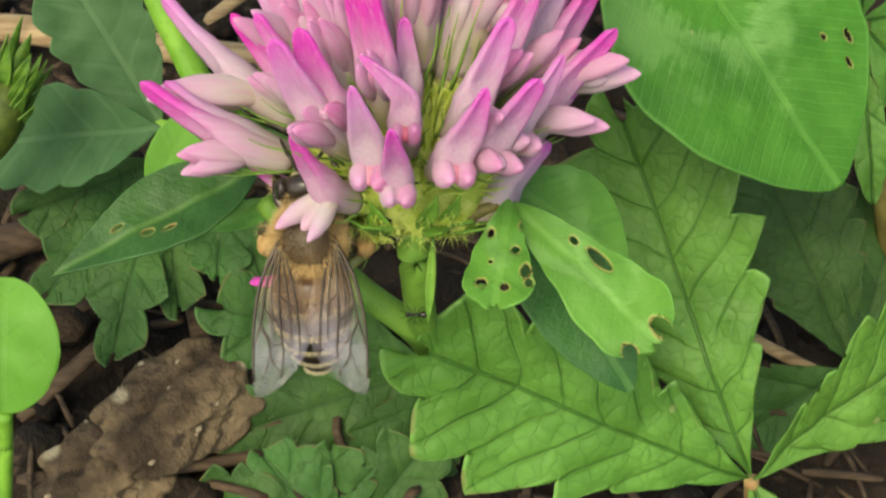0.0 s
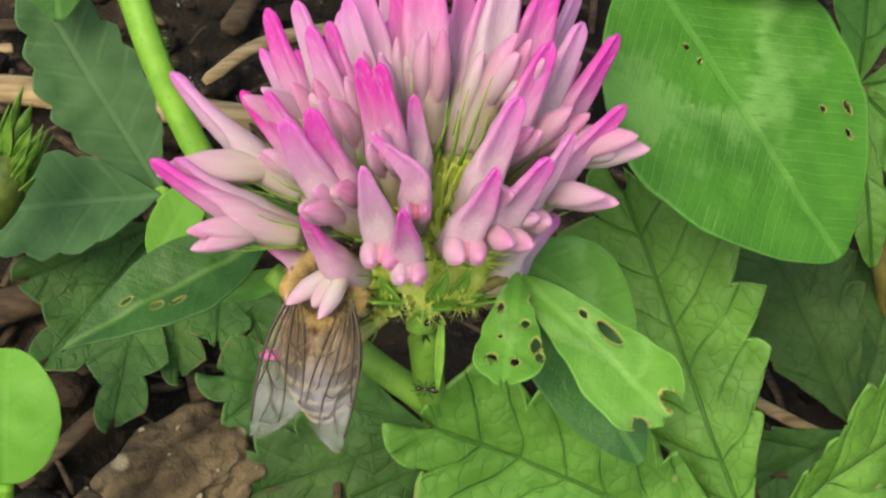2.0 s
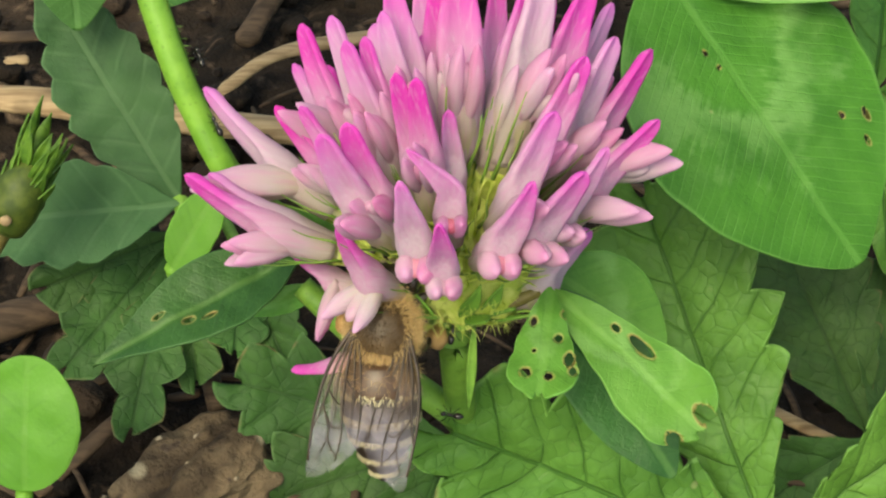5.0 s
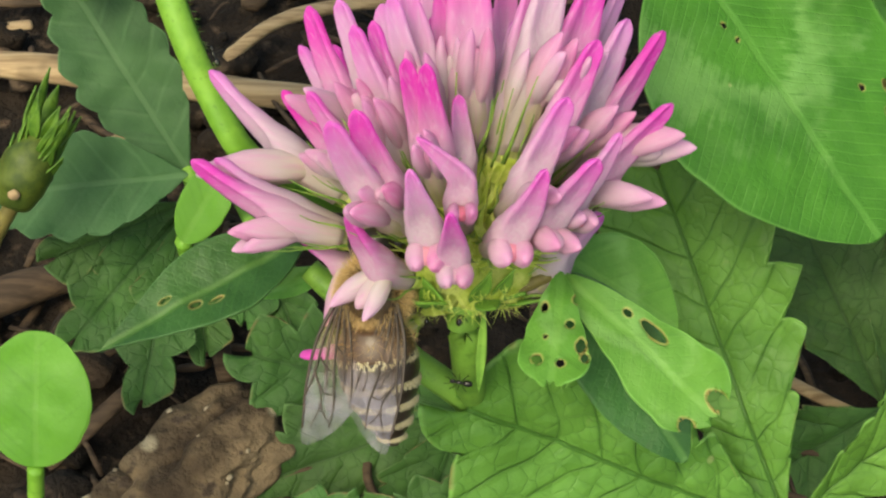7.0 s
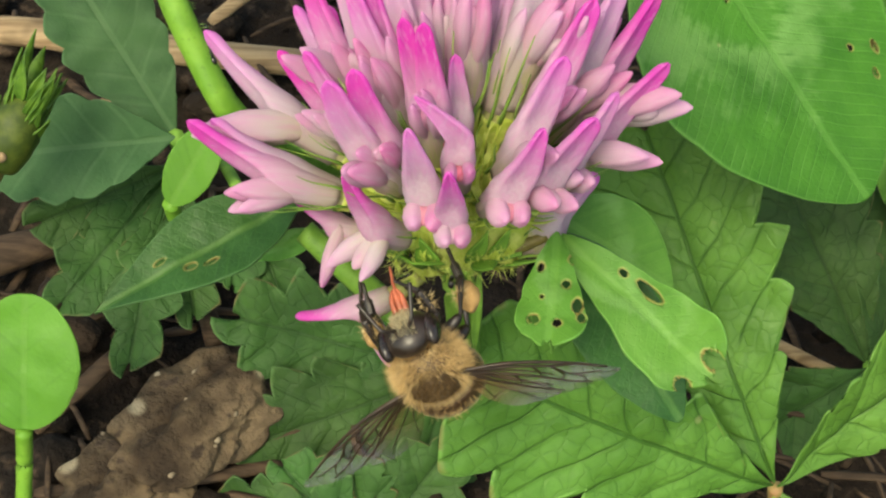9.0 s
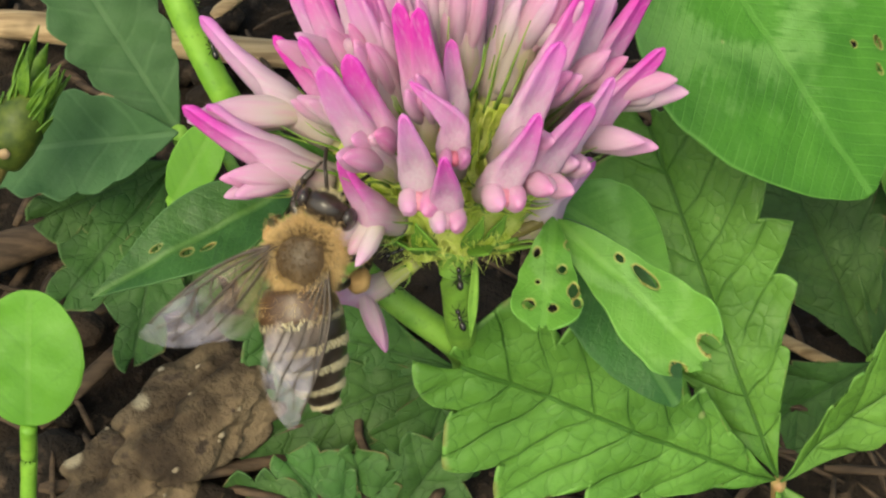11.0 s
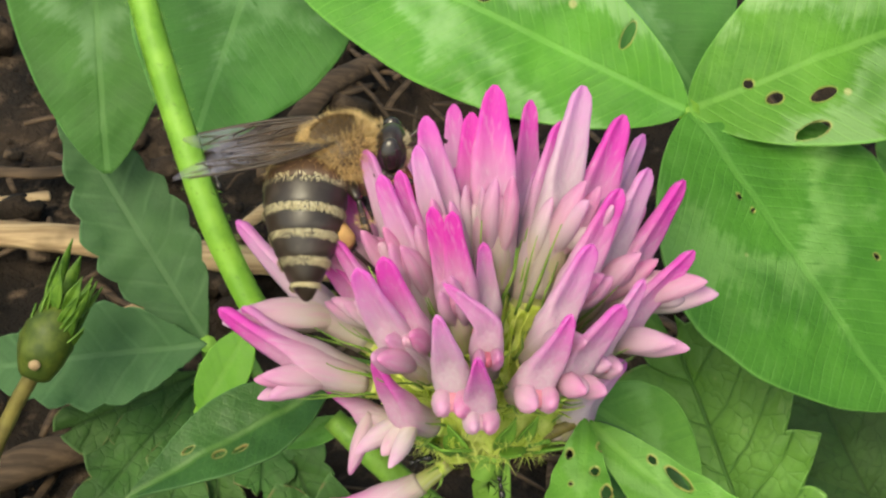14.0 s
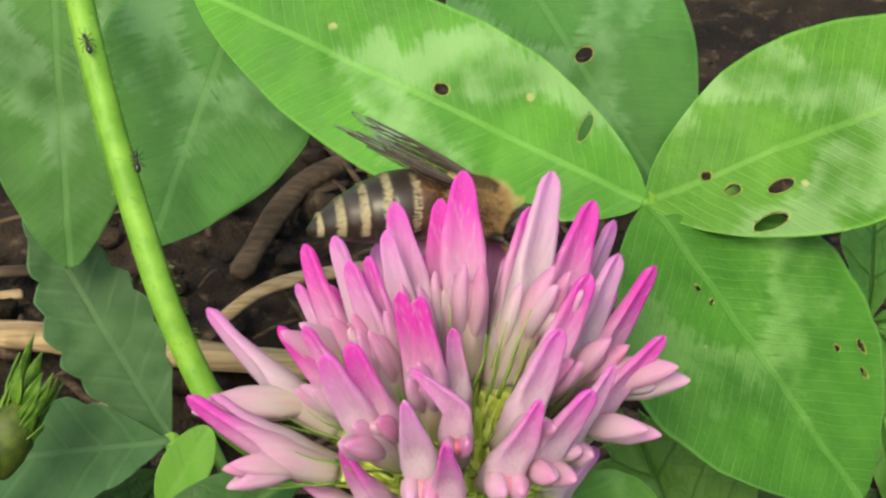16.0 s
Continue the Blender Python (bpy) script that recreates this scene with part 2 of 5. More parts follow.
def soil_material():
    n = Nodes("soil")
    o = n.coord("Object")
    c = n.mix(n.step(n.noise(90, o, 6), 0.35, 0.7), (0.007, 0.005, 0.004), (0.032, 0.021, 0.014))
    c = n.mix(n.step(n.noise(420, o, 3), 0.55, 0.75), c, (0.09, 0.062, 0.042))
    h = n.math("ADD", n.noise(300, o, 6), n.math("MULTIPLY", n.noise(1500, o, 3), 0.4))
    return n.done(c, 0.9, h, 1.0, 0.0012, spec=0.2)


def straw_material(name, a, b):
    n = Nodes(name)
    x, y, z = n.xyz(n.coord("Object"))
    c = n.t.nodes.new("ShaderNodeCombineXYZ")
    for s, v, k in zip(c.inputs, (x, y, z), (60, 1500, 1500)):
        n.put(s, n.math("MULTIPLY", v, float(k)))
    g = n.noise(1.0, c.outputs[0], 4)
    col = n.mix(n.step(g, 0.3, 0.7), a, b)
    col = n.mix(n.math("MULTIPLY", n.step(n.noise(140), 0.55, 0.7), 0.6), col, tuple(v * 0.35 for v in a))
    return n.done(col, 0.75, g, 0.6, 0.0002, spec=0.25)


def clod_material():
    n = Nodes("clod")
    c = n.mix(n.step(n.noise(130, detail=5), 0.35, 0.65), (0.026, 0.017, 0.011), (0.15, 0.108, 0.066))
    c = n.mix(n.step(n.noise(500, detail=3), 0.58, 0.7), c, (0.05, 0.035, 0.025))
    c = n.mix(n.step(n.voronoi(190), 0.2, 0.1), c, (0.3, 0.25, 0.17))
    return n.done(c, 0.85, n.noise(420, detail=6), 1.0, 0.0015, spec=0.2)


soil_mat = soil_material()
straw_mat = straw_material("straw", (0.2, 0.13, 0.07), (0.4, 0.29, 0.17))
dark_straw = straw_material("dark_straw", (0.03, 0.019, 0.012), (0.085, 0.055, 0.034))
clod_mat = clod_material()
pebble_mat = straw_material("pale_grit", (0.19, 0.15, 0.1), (0.31, 0.26, 0.19))


def chitin(name, colour, rough, tint=None):
    n = Nodes(name)
    c = n.mix(n.step(n.noise(900, detail=3), 0.4, 0.7), colour, tint or tuple(v * 1.6 + 0.01 for v in colour))
    return n.done(c, rough, n.noise(2500, detail=2), 0.25, 0.00005, spec=0.5)


dark_chitin = chitin("bee_dark_shell", (0.016, 0.01, 0.007), 0.32)
tergite_dark = chitin("bee_dark_band", (0.02, 0.013, 0.009), 0.36)
tergite_brown = chitin("bee_brown_band", (0.055, 0.026, 0.011), 0.4)
thorax_mat = chitin("bee_thorax", (0.08, 0.05, 0.024), 0.5)
eye_mat = chitin("bee_eye", (0.012, 0.008, 0.007), 0.18)
tongue_mat = chitin("bee_tongue", (0.3, 0.08, 0.04), 0.35)
pollen_mat = chitin("pollen", (0.36, 0.21, 0.08), 0.85, (0.46, 0.28, 0.11))
ant_mat = chitin("ant_shell", (0.01, 0.009, 0.008), 0.25)


def fur_material(name, a, b):
    n = Nodes(name)
    c = n.mix(n.t.nodes.new("ShaderNodeNewGeometry").outputs["Random Per Island"], a, b)
    return n.done(c, 0.7, thin=0.25, spec=0.2)


fur_tan = fur_material("bee_fur_tan", (0.5, 0.34, 0.14), (0.76, 0.57, 0.31))
fur_pale = fur_material("bee_fur_pale", (0.42, 0.36, 0.21), (0.66, 0.6, 0.42))
fur_dark = fur_material("bee_fur_dark", (0.06, 0.036, 0.017), (0.2, 0.125, 0.055))


def wing_material():
    n = Nodes("bee_wing_membrane")
    tr = n.t.nodes.new("ShaderNodeBsdfTransparent")
    tr.inputs[0].default_value = (0.9, 0.86, 0.79, 1)
    x = n.xyz(n.coord("Object"))[0]
    # lilac and milkiness towards the tip: sky reflection painted into the membrane
    far = n.step(x, -0.002, -0.006)
    n.put(n.bsdf.inputs["Base Color"], n.mix(far, (0.26, 0.16, 0.08), (0.27, 0.25, 0.31)))
    n.put(n.bsdf.inputs["Roughness"], 0.24)
    n.put(n.bsdf.inputs["Specular IOR Level"], 0.3)
    bm = n.t.nodes.new("ShaderNodeBump")
    bm.inputs["Strength"].default_value, bm.inputs["Distance"].default_value = 0.25, 0.0001
    n.put(bm.inputs["Height"], n.noise(420, detail=1))
    n.t.links.new(bm.outputs[0], n.bsdf.inputs["Normal"])
    mx = n.t.nodes.new("ShaderNodeMixShader")
    n.put(mx.inputs[0], n.math("MULTIPLY", n.step(n.noise(350, detail=2), 0.35, 0.65, 0.1, 0.42), n.step(x, -0.0005, -0.005, 0.75, 1.0)))
    n.t.links.new(tr.outputs[0], mx.inputs[1])
    n.t.links.new(n.bsdf.outputs[0], mx.inputs[2])
    n.t.links.new(mx.outputs[0], n.out.inputs[0])
    return n.mat


wing_mat = wing_material()
vein_mat = chitin("bee_wing_vein", (0.022, 0.011, 0.005), 0.4)


# ---- mesh helpers: everything is drawn in millimetres ----
def V(*a):
    return Vector(a[0] if len(a) == 1 else a)


def mesh(name, bm, *mats):
    """Turns a bmesh in millimetres into a mesh in metres."""
    bmesh.ops.recalc_face_normals(bm, faces=bm.faces)
    bm.transform(Matrix.Scale(MM, 4))
    me = bpy.data.meshes.new(name)
    bm.to_mesh(me)
    bm.free()
    for m in mats:
        me.materials.append(m)
    me.polygons.foreach_set("use_smooth", [True] * len(me.polygons))
    return me


def part(name, bm, material, parent, label="", m=None):
    """Links a bmesh, or a ready mesh, as one object under a thing or a part."""
    me = bm if isinstance(bm, bpy.types.Mesh) else mesh(name, bm, material)
    ob = new(name, me)
    ob.parent = parent
    if m is not None:
        ob.matrix_basis = m
    return tagged(ob, label)


def thing(name, origin, label, category, group="", kind=""):
    ob = new(name)
    ob.empty_display_size = 0.002
    ob.location = V(origin) * MM
    return tagged(ob, label, category, group, kind)


def place(origin, x, z):
    """A pose in millimetres: x along, z as near to the given as can be."""
    x = V(x).normalized()
    z = V(z)
    z = (z - x * z.dot(x)).normalized()
    y = z.cross(x)
    r = Matrix((x, y, z)).transposed().to_4x4()
    return Matrix.Translation(V(origin) * MM) @ r


def bezier(points, n):
    """n + 1 points on a smooth line through the given points."""
    pts = [V(p) for p in points]
    pts = [pts[0] * 2 - pts[1]] + pts + [pts[-1] * 2 - pts[-2]]
    out = []
    for i in range(n + 1):
        s = i / n * (len(pts) - 3)
        k = min(int(s), len(pts) - 4)
        f = s - k
        a, b, c, d = pts[k : k + 4]
        out.append(0.5 * (2 * b + (c - a) * f + (2 * a - 5 * b + 4 * c - d) * f * f + (3 * b - a - 3 * c + d) * f ** 3))
    return out


def loft(bm, centres, wide, high, side=None, seg=10, crease=0.0, bump=0.0):
    """A closed tube along centres with half-widths and half-heights; the tip and foot are closed."""
    n = len(centres)
    rings = []
    for i, c in enumerate(centres):
        d = (centres[min(i + 1, n - 1)] - centres[max(i - 1, 0)]).normalized()
        s = V(side) if side is not None else (UP.cross(d) if abs(d.z) < 0.95 else V(1, 0, 0))
        s = (s - d * s.dot(d)).normalized()
        h = d.cross(s)
        ring = []
        for k in range(seg):
            a = 2 * math.pi * k / seg
            q = 1 - crease * max(0.0, -math.sin(a)) ** 2
            if bump:
                q *= 1 + bump * noise.noise(c * 1.3 + V(math.cos(a), math.sin(a), 0) * 1.7)
            ring.append(bm.verts.new(c + s * (wide[i] * math.cos(a)) + h * (high[i] * math.sin(a) * q)))
        rings.append(ring)
    for a, b in zip(rings, rings[1:]):
        for k in range(seg):
            bm.faces.new((a[k], a[(k + 1) % seg], b[(k + 1) % seg], b[k]))
    bm.faces.new(rings[0][::-1])
    bm.faces.new(rings[-1])
    return bm


def tube(points, radius, n=24, seg=8, taper=None, bump=0.0):
    cs = bezier(points, n)
    rad = [radius * (1 + (taper - 1) * i / n if taper else 1) for i in range(n + 1)]
    return loft(bmesh.new(), cs, rad, rad, seg=seg, bump=bump)


def blob(bm, centre, rx, ry, rz, sub=2, rough=0.0, freq=1.0):
    r = bmesh.ops.create_icosphere(bm, subdivisions=sub, radius=1)
    for v in r["verts"]:
        k = 1 + rough * noise.noise(v.co * 1.4 * freq + V(centre)) + 0.5 * rough * noise.noise(v.co * 3.7 * freq + V(centre))
        v.co = V(centre) + V(v.co.x * rx, v.co.y * ry, v.co.z * rz) * k
    return r["verts"]


def leaf_sheet(L, W, shape="oval", teeth=0, depth=0.0, curl=0.0, fold=0.0, wave=0.0, quilt=0.0, spacing=3.4, slant=0.95, holes=(), bite=(), nu=90, nv=28, seed=0, twist=0.0):
    """A blade along x with its midrib on y = 0. holes: (x, y, rx, ry) in mm; bite: the same, at the edge."""
    bm = bmesh.new()
    norm, size, wear = (bm.loops.layers.uv.new(k) for k in ("norm", "size", "wear"))

    def half(u):
        if shape == "oval":
            w = math.sin(math.pi * u ** 0.92) ** 0.72
        elif shape == "obovate":
            w = math.sin(math.pi * u ** 1.45) ** 0.62
        elif shape == "wedge":
            w = math.sin(math.pi * min(1, u) ** 1.9) ** 0.55
        elif shape == "fan":
            w = u ** 0.7 * (1 - u ** 9) ** 0.45
        elif shape == "lance":
            w = math.sin(math.pi * u ** 0.8) ** 1.15
        else:
            w = math.sin(math.pi * u) ** 0.5
        return max(w, 0.02)

    info = {}
    grid = []
    for i in range(nu + 1):
        u = 0.004 + 0.992 * i / nu
        row = []
        for j in range(nv + 1):
            v = 2 * j / nv - 1
            w, x = half(u) * W / 2, u * L
            if teeth:
                ph = u * teeth + (0.35 if v > 0 else 0.0)
                ph += 0.28 * noise.noise(V(ph * 0.9, seed * 2.3, 5 if v > 0 else 0))
                p = ph % 1.0
                big = 0.72 + 0.5 * noise.noise(V(math.floor(ph) * 1.37 + 0.5, seed * 1.9, 9 if v > 0 else 2))
                saw = 1 - big * (1 - (1 - abs(2 * p ** 0.72 - 1)) ** 0.62)
                edge = abs(v) ** (5 if depth < 0.35 else 2.6)
                cut = 1 - depth * edge * (1 - saw) * (1.0 if 0.08 < u < 0.97 else 0.4)
                y = v * w * cut
                x += edge * saw * depth * W * 0.32
            else:
                y = v * w * (1 + 0.03 * noise.noise(V(u * 9, v * 2, seed)) * abs(v))
            for hx, hy, rx, ry in (*holes, *bite):
                q = math.hypot((x - hx) / rx, (y - hy) / ry)
                if 0.72 < q < 1.28:
                    x, y = hx + (x - hx) / q, hy + (y - hy) / q
            if shape == "fan":
                x += (0.55 * noise.noise(V(v * 2.6, seed, 0)) + 0.25 * noise.noise(V(v * 8, seed, 1))) * u ** 5
                y *= 1 + 0.12 * noise.noise(V(u * 7, v, seed)) * abs(v) ** 3
            z = fold * abs(y) - curl * L * (u - 0.15) ** 2 + twist * y * u
            z += wave * noise.noise(V(x * 0.16, y * 0.16, seed * 3.1)) + 0.4 * wave * noise.noise(V(x * 0.5, y * 0.5, seed * 1.7))
            if quilt:
                ph = (x - abs(y) * slant) / spacing
                z += quilt * (1 - abs(2 * (ph % 1.0) - 1) ** 3) * min(1, abs(y) * 1.2) - quilt * 0.5 * math.exp(-abs(y) * 2)
            vert = bm.verts.new((x, y, z))
            info[vert] = (u, v * 0.5 + 0.5, x, y)
            row.append(vert)
        grid.append(row)
    for i in range(nu):
        for j in range(nv):
            q = (grid[i][j], grid[i + 1][j], grid[i + 1][j + 1], grid[i][j + 1])
            cx, cy = sum(info[k][2] for k in q) / 4, sum(info[k][3] for k in q) / 4
            if any(math.hypot((cx - hx) / rx, (cy - hy) / ry) < 0.985 for hx, hy, rx, ry in (*holes, *bite)):
                continue
            f = bm.faces.new(q)
            for lp in f.loops:
                u, v, x, y = info[lp.vert]
                lp[norm].uv, lp[size].uv = (u, v), (x, y)
                near = min((math.hypot(x - hx, y - hy) - math.hypot(x - hx, y - hy) / max(0.01, math.hypot((x - hx) / rx, (y - hy) / ry)) for hx, hy, rx, ry in (*holes, *bite)), default=9.0)
                lp[wear].uv = (near, 0)
    bmesh.ops.delete(bm, geom=[v for v in bm.verts if not v.link_faces], context="VERTS")
    return bm


def leaflet(parent, base, tip, width, material, name="leaflet", face=FACE, label="", thick=0.14, at=(0, 0, 0), **shape):
    """A leaf blade from base to tip, both in millimetres of the parent's space less at."""
    base, tip = V(base) - V(at), V(tip) - V(at)
    bm = leaf_sheet((tip - base).length, width, **shape)
    me = mesh(name, bm, material)
    ob = part(name, me, material, parent, label, place(base, tip - base, face))
    mod = ob.modifiers.new("thickness", "SOLIDIFY")
    mod.thickness, mod.offset = thick * MM, 0
    return ob


# ---- ground ----
def build_ground():
    bm = bmesh.new()
    n = 110
    rows = []
    for i in range(n + 1):
        row = []
        for j in range(n + 1):
            a, b = 2 * i / n - 1, 2 * j / n - 1
            x = 70 * a + 6000 * abs(a) ** 9 * (1 if a > 0 else -1)
            y = 25 + 85 * b + 6000 * abs(b) ** 9 * (1 if b > 0 else -1)
            z = 2.2 * noise.noise(V(x * 0.06, y * 0.06, 0)) + 1.4 * noise.noise(V(x * 0.19, y * 0.19, 3)) + 0.7 * noise.noise(V(x * 0.5, y * 0.5, 7))
            row.append(bm.verts.new((x, y, z - 1.0)))
        rows.append(row)
    for i in range(n):
        for j in range(n):
            bm.faces.new((rows[i][j], rows[i + 1][j], rows[i + 1][j + 1], rows[i][j + 1]))
    ob = new("ground", mesh("ground", bm, soil_mat))
    return tagged(ob, "dark damp crumbly soil under the plants", "soil", kind="structure")


build_ground()


def build_crumbs():
    rnd = random.Random(5)
    bm = bmesh.new()
    for _ in range(900):
        x, y = rnd.uniform(-60, 60), rnd.uniform(-40, 105)
        r = 0.4 + 2.2 * rnd.random() ** 3
        blob(bm, (x, y, r * 0.3), r, r * rnd.uniform(0.6, 1), r * rnd.uniform(0.5, 0.8), sub=1 if r < 1.3 else 2, rough=0.5)
    ob = new("soil_crumbs", mesh("soil_crumbs", bm, soil_mat))
    tagged(ob, "loose dark crumbs of soil", "soil crumbs", kind="stuff")


build_crumbs()


def build_clod(at, rx, ry, rz, turn, label):
    ob = thing("clod", (0, 0, 0), label, "clod of earth", "clods")
    bm = bmesh.new()
    rough = blob(bm, (0, 0, 0), rx, ry, rz, sub=5, rough=0.4, freq=1.1)
    top = [v.co.copy() for v in rough if v.co.z > 0.35 * rz]
    part("body", bm, clod_mat, ob)
    rnd = random.Random(int(rx * 100))
    for c in rnd.sample(top, 9):
        bm = bmesh.new()
        r = rnd.uniform(0.14, 0.34)
        blob(bm, c, r, r * 0.8, r * 0.5, 2, 0.4)
        part("pebble", bm, pebble_mat, ob, "small pale grit stuck in the clod")
    ob.matrix_basis = pose(at[0] * MM, at[1] * MM, at[2] * MM, 0, 0, turn)


build_clod((-16.4, 10.4, 3), 7.4, 4.4, 2.6, 42, "mottled tan clod of dry earth with pale specks")
build_clod((-21.6, 5.2, 1.6), 5.6, 4, 2.3, 30, "mottled tan clod of dry earth beside a larger one")
build_clod((24.8, 37.55, 2), 5, 3.5, 3.0, 60, "small brown clod of earth under the leaves")


def build_straw(points, r, mat, label, flat=0.6):
    cs = bezier([V(p) for p in points], 26)
    o = cs[0].copy()
    k = [r * (0.85 + 0.2 * noise.noise(c * 0.2)) * (0.55 if i in (0, 26) else 1) for i, c in enumerate(cs)]
    bm = loft(bmesh.new(), [c - o for c in cs], k, [v * flat for v in k], seg=9, bump=0.12)
    ob = new("dry_straw", mesh("dry_straw", bm, mat))
    ob.location = o * MM
    tagged(ob, label, "dry straw", "dry straws on the soil")


PALE_STRAW = "pale tan dry straw lying on the soil"
DARK_STRAW = "dark brown rotting straw lying on the soil"
build_straw([(-57.31, 57.02, 1.5), (-37.45, 54.55, 2), (-23.54, 52.24, 2), (-7.77, 50.47, 1.5)], 2.0, straw_mat, PALE_STRAW)
build_straw([(-19.56, 56.23, 1.5), (-14.69, 59.85, 3), (-8.13, 62.85, 2.5), (0.92, 65.75, 1)], 1.0, straw_mat, PALE_STRAW)
build_straw([(-49.65, 65.75, 1), (-41.29, 64.36, 1.5), (-35.86, 65.75, 1)], 0.9, dark_straw, DARK_STRAW)
build_straw([(-47.43, 59.95, 1), (-41.82, 60.64, 1.5), (-39.25, 61.58, 1)], 0.8, straw_mat, PALE_STRAW)
build_straw([(-29.89, 45.42, 1), (-26.1, 46.28, 2.4), (-22.82, 49.72, 1.5)], 0.7, straw_mat, PALE_STRAW)
build_straw([(-30.07, 10.3, 1), (-24.22, 16.36, 2.5), (-21.55, 20.23, 1)], 0.9, dark_straw, DARK_STRAW)
build_straw([(-40.83, 24.36, 1), (-35.3, 27.25, 2), (-29.04, 30.53, 1)], 2.0, dark_straw, DARK_STRAW)
build_straw([(-18.88, 28.02, 1), (-17.36, 22.43, 2), (-16.2, 18.51, 1)], 1.0, dark_straw, DARK_STRAW)
build_straw([(28.3, 20.23, 1), (34.98, 15.37, 1.5), (39.58, 14.6, 1)], 0.7, straw_mat, PALE_STRAW)
build_straw([(20.38, 38.42, 1), (23.13, 36.21, 2), (27.54, 33.75, 1)], 0.8, straw_mat, PALE_STRAW)
build_straw([(41.34, 74.51, 1), (43.92, 69.79, 2), (50.85, 74.51, 1)], 1.2, dark_straw, DARK_STRAW)
build_straw([(-29.25, 4.67, 1), (-18.61, 5.09, 2), (-9.99, 7.19, 1)], 0.7, dark_straw, DARK_STRAW)
build_straw([(-17.89, 63.95, 1), (-12.76, 75.58, 2.5), (-5.86, 84.17, 1)], 1.6, dark_straw, DARK_STRAW)


def build_litter():
    """Short bits of straw and root strewn over the soil."""
    rnd = random.Random(21)
    bm = bmesh.new()
    for _ in range(420):
        x, y = rnd.uniform(-45, 45), rnd.uniform(-15, 95)
        a, l = rnd.uniform(0, 6.3), rnd.uniform(2, 11)
        d = V(math.cos(a), math.sin(a), rnd.uniform(-0.1, 0.15)) * l
        o = V(x, y, rnd.uniform(0.3, 1.8))
        c = bezier((o - d / 2, o + V(rnd.uniform(-0.6, 0.6), rnd.uniform(-0.6, 0.6), rnd.uniform(0, 0.7)), o + d / 2), 6)
        r = rnd.uniform(0.12, 0.55)
        loft(bm, c, [r * 0.7, r, r, r, r, r, r * 0.5], [r * 0.5] * 7, seg=5)
    ob = new("straw_litter", mesh("straw_litter", bm, dark_straw))
    tagged(ob, "short brown bits of straw and root on the soil", "straw litter", kind="stuff")


build_litter()


# ---- leaves round the flower ----
def leaf_plant(name, foot, label, category, group=""):
    return thing(name, foot, label, category, group)


def stalk(parent, points, r, mat, at, name="petiole", taper=1.0, label=""):
    return part(name, tube([V(p) - V(at) for p in points], r, taper=taper, bump=0.1), mat, parent, label)


# the trifoliate clover leaf behind the flower
FOOT = (35.1, 79.36, -1)
JOINT = (16.05, 21.05, 46.63)
leaf_a = leaf_plant("clover_leaf", FOOT, "bright green three-part clover leaf with pale chevrons and small holes", "clover leaf", "clover leaves")
stalk(leaf_a, [FOOT, (20.29, 33.6, 32.19), JOINT], 0.75, bright_stem, FOOT)
leaflet(leaf_a, JOINT, (29.05, 5.2, 36.53), 18.0, clover_green_shaded, at=FOOT, shape="oval", fold=0.06, curl=0.1, wave=0.6, seed=1, nu=150, nv=90, face=V(0.5, -0.7, 0.4), holes=((15.2, 6.2, 0.5, 0.2), (16.6, 5.4, 0.42, 0.16), (6.4, -0.9, 0.22, 0.14), (7.6, -0.6, 0.18, 0.14), (14.4, 4.7, 0.2, 0.16)))
leaflet(leaf_a, JOINT, (-14.07, 34.14, 55.08), 12.2, clover_green, at=FOOT, shape="oval", fold=0.1, curl=0.08, wave=0.6, seed=2, nu=150, nv=64, face=V(-0.05, -0.7, 0.72), holes=((5.6, -2.6, 0.35, 0.95), (15.2, -0.9, 0.5, 0.4)))
leaflet(leaf_a, JOINT, (43.06, 29.62, 53.29), 14.0, clover_green, at=FOOT, shape="oval", fold=0.08, curl=0.1, wave=0.5, seed=3, nu=150, nv=64, face=V(0.0, -0.5, 0.85), holes=((5.4, -1.4, 0.55, 0.4), (8.3, -2.4, 0.9, 0.42), (4.3, 0.2, 0.35, 0.3), (6.6, -4.4, 1.2, 0.5)))

# the second clover leaf, further back
FOOT = (-2.56, 111.44, -1)
JOINT = (-2.93, 47.94, 52.53)
leaf_b = leaf_plant("clover_leaf", FOOT, "blue-green clover leaf partly covered by a brighter one", "clover leaf", "clover leaves")
stalk(leaf_b, [FOOT, (-2.42, 52.92, 46.12), JOINT], 0.8, bright_stem, FOOT)
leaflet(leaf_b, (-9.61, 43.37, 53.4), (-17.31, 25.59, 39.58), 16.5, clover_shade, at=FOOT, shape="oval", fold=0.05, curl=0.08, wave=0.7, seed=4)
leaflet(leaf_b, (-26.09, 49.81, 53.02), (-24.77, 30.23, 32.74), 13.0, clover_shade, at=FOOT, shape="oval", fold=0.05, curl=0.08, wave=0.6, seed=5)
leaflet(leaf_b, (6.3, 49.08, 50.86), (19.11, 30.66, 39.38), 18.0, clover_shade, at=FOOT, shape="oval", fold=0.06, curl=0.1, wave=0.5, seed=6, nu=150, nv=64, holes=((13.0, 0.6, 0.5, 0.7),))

# the long bright petiole that passes behind the flower
FOOT = (-4.56, 39.31, -1)
petiole = leaf_plant("clover_petiole", FOOT, "bright green hairy petiole leaning beside the flower", "petiole")
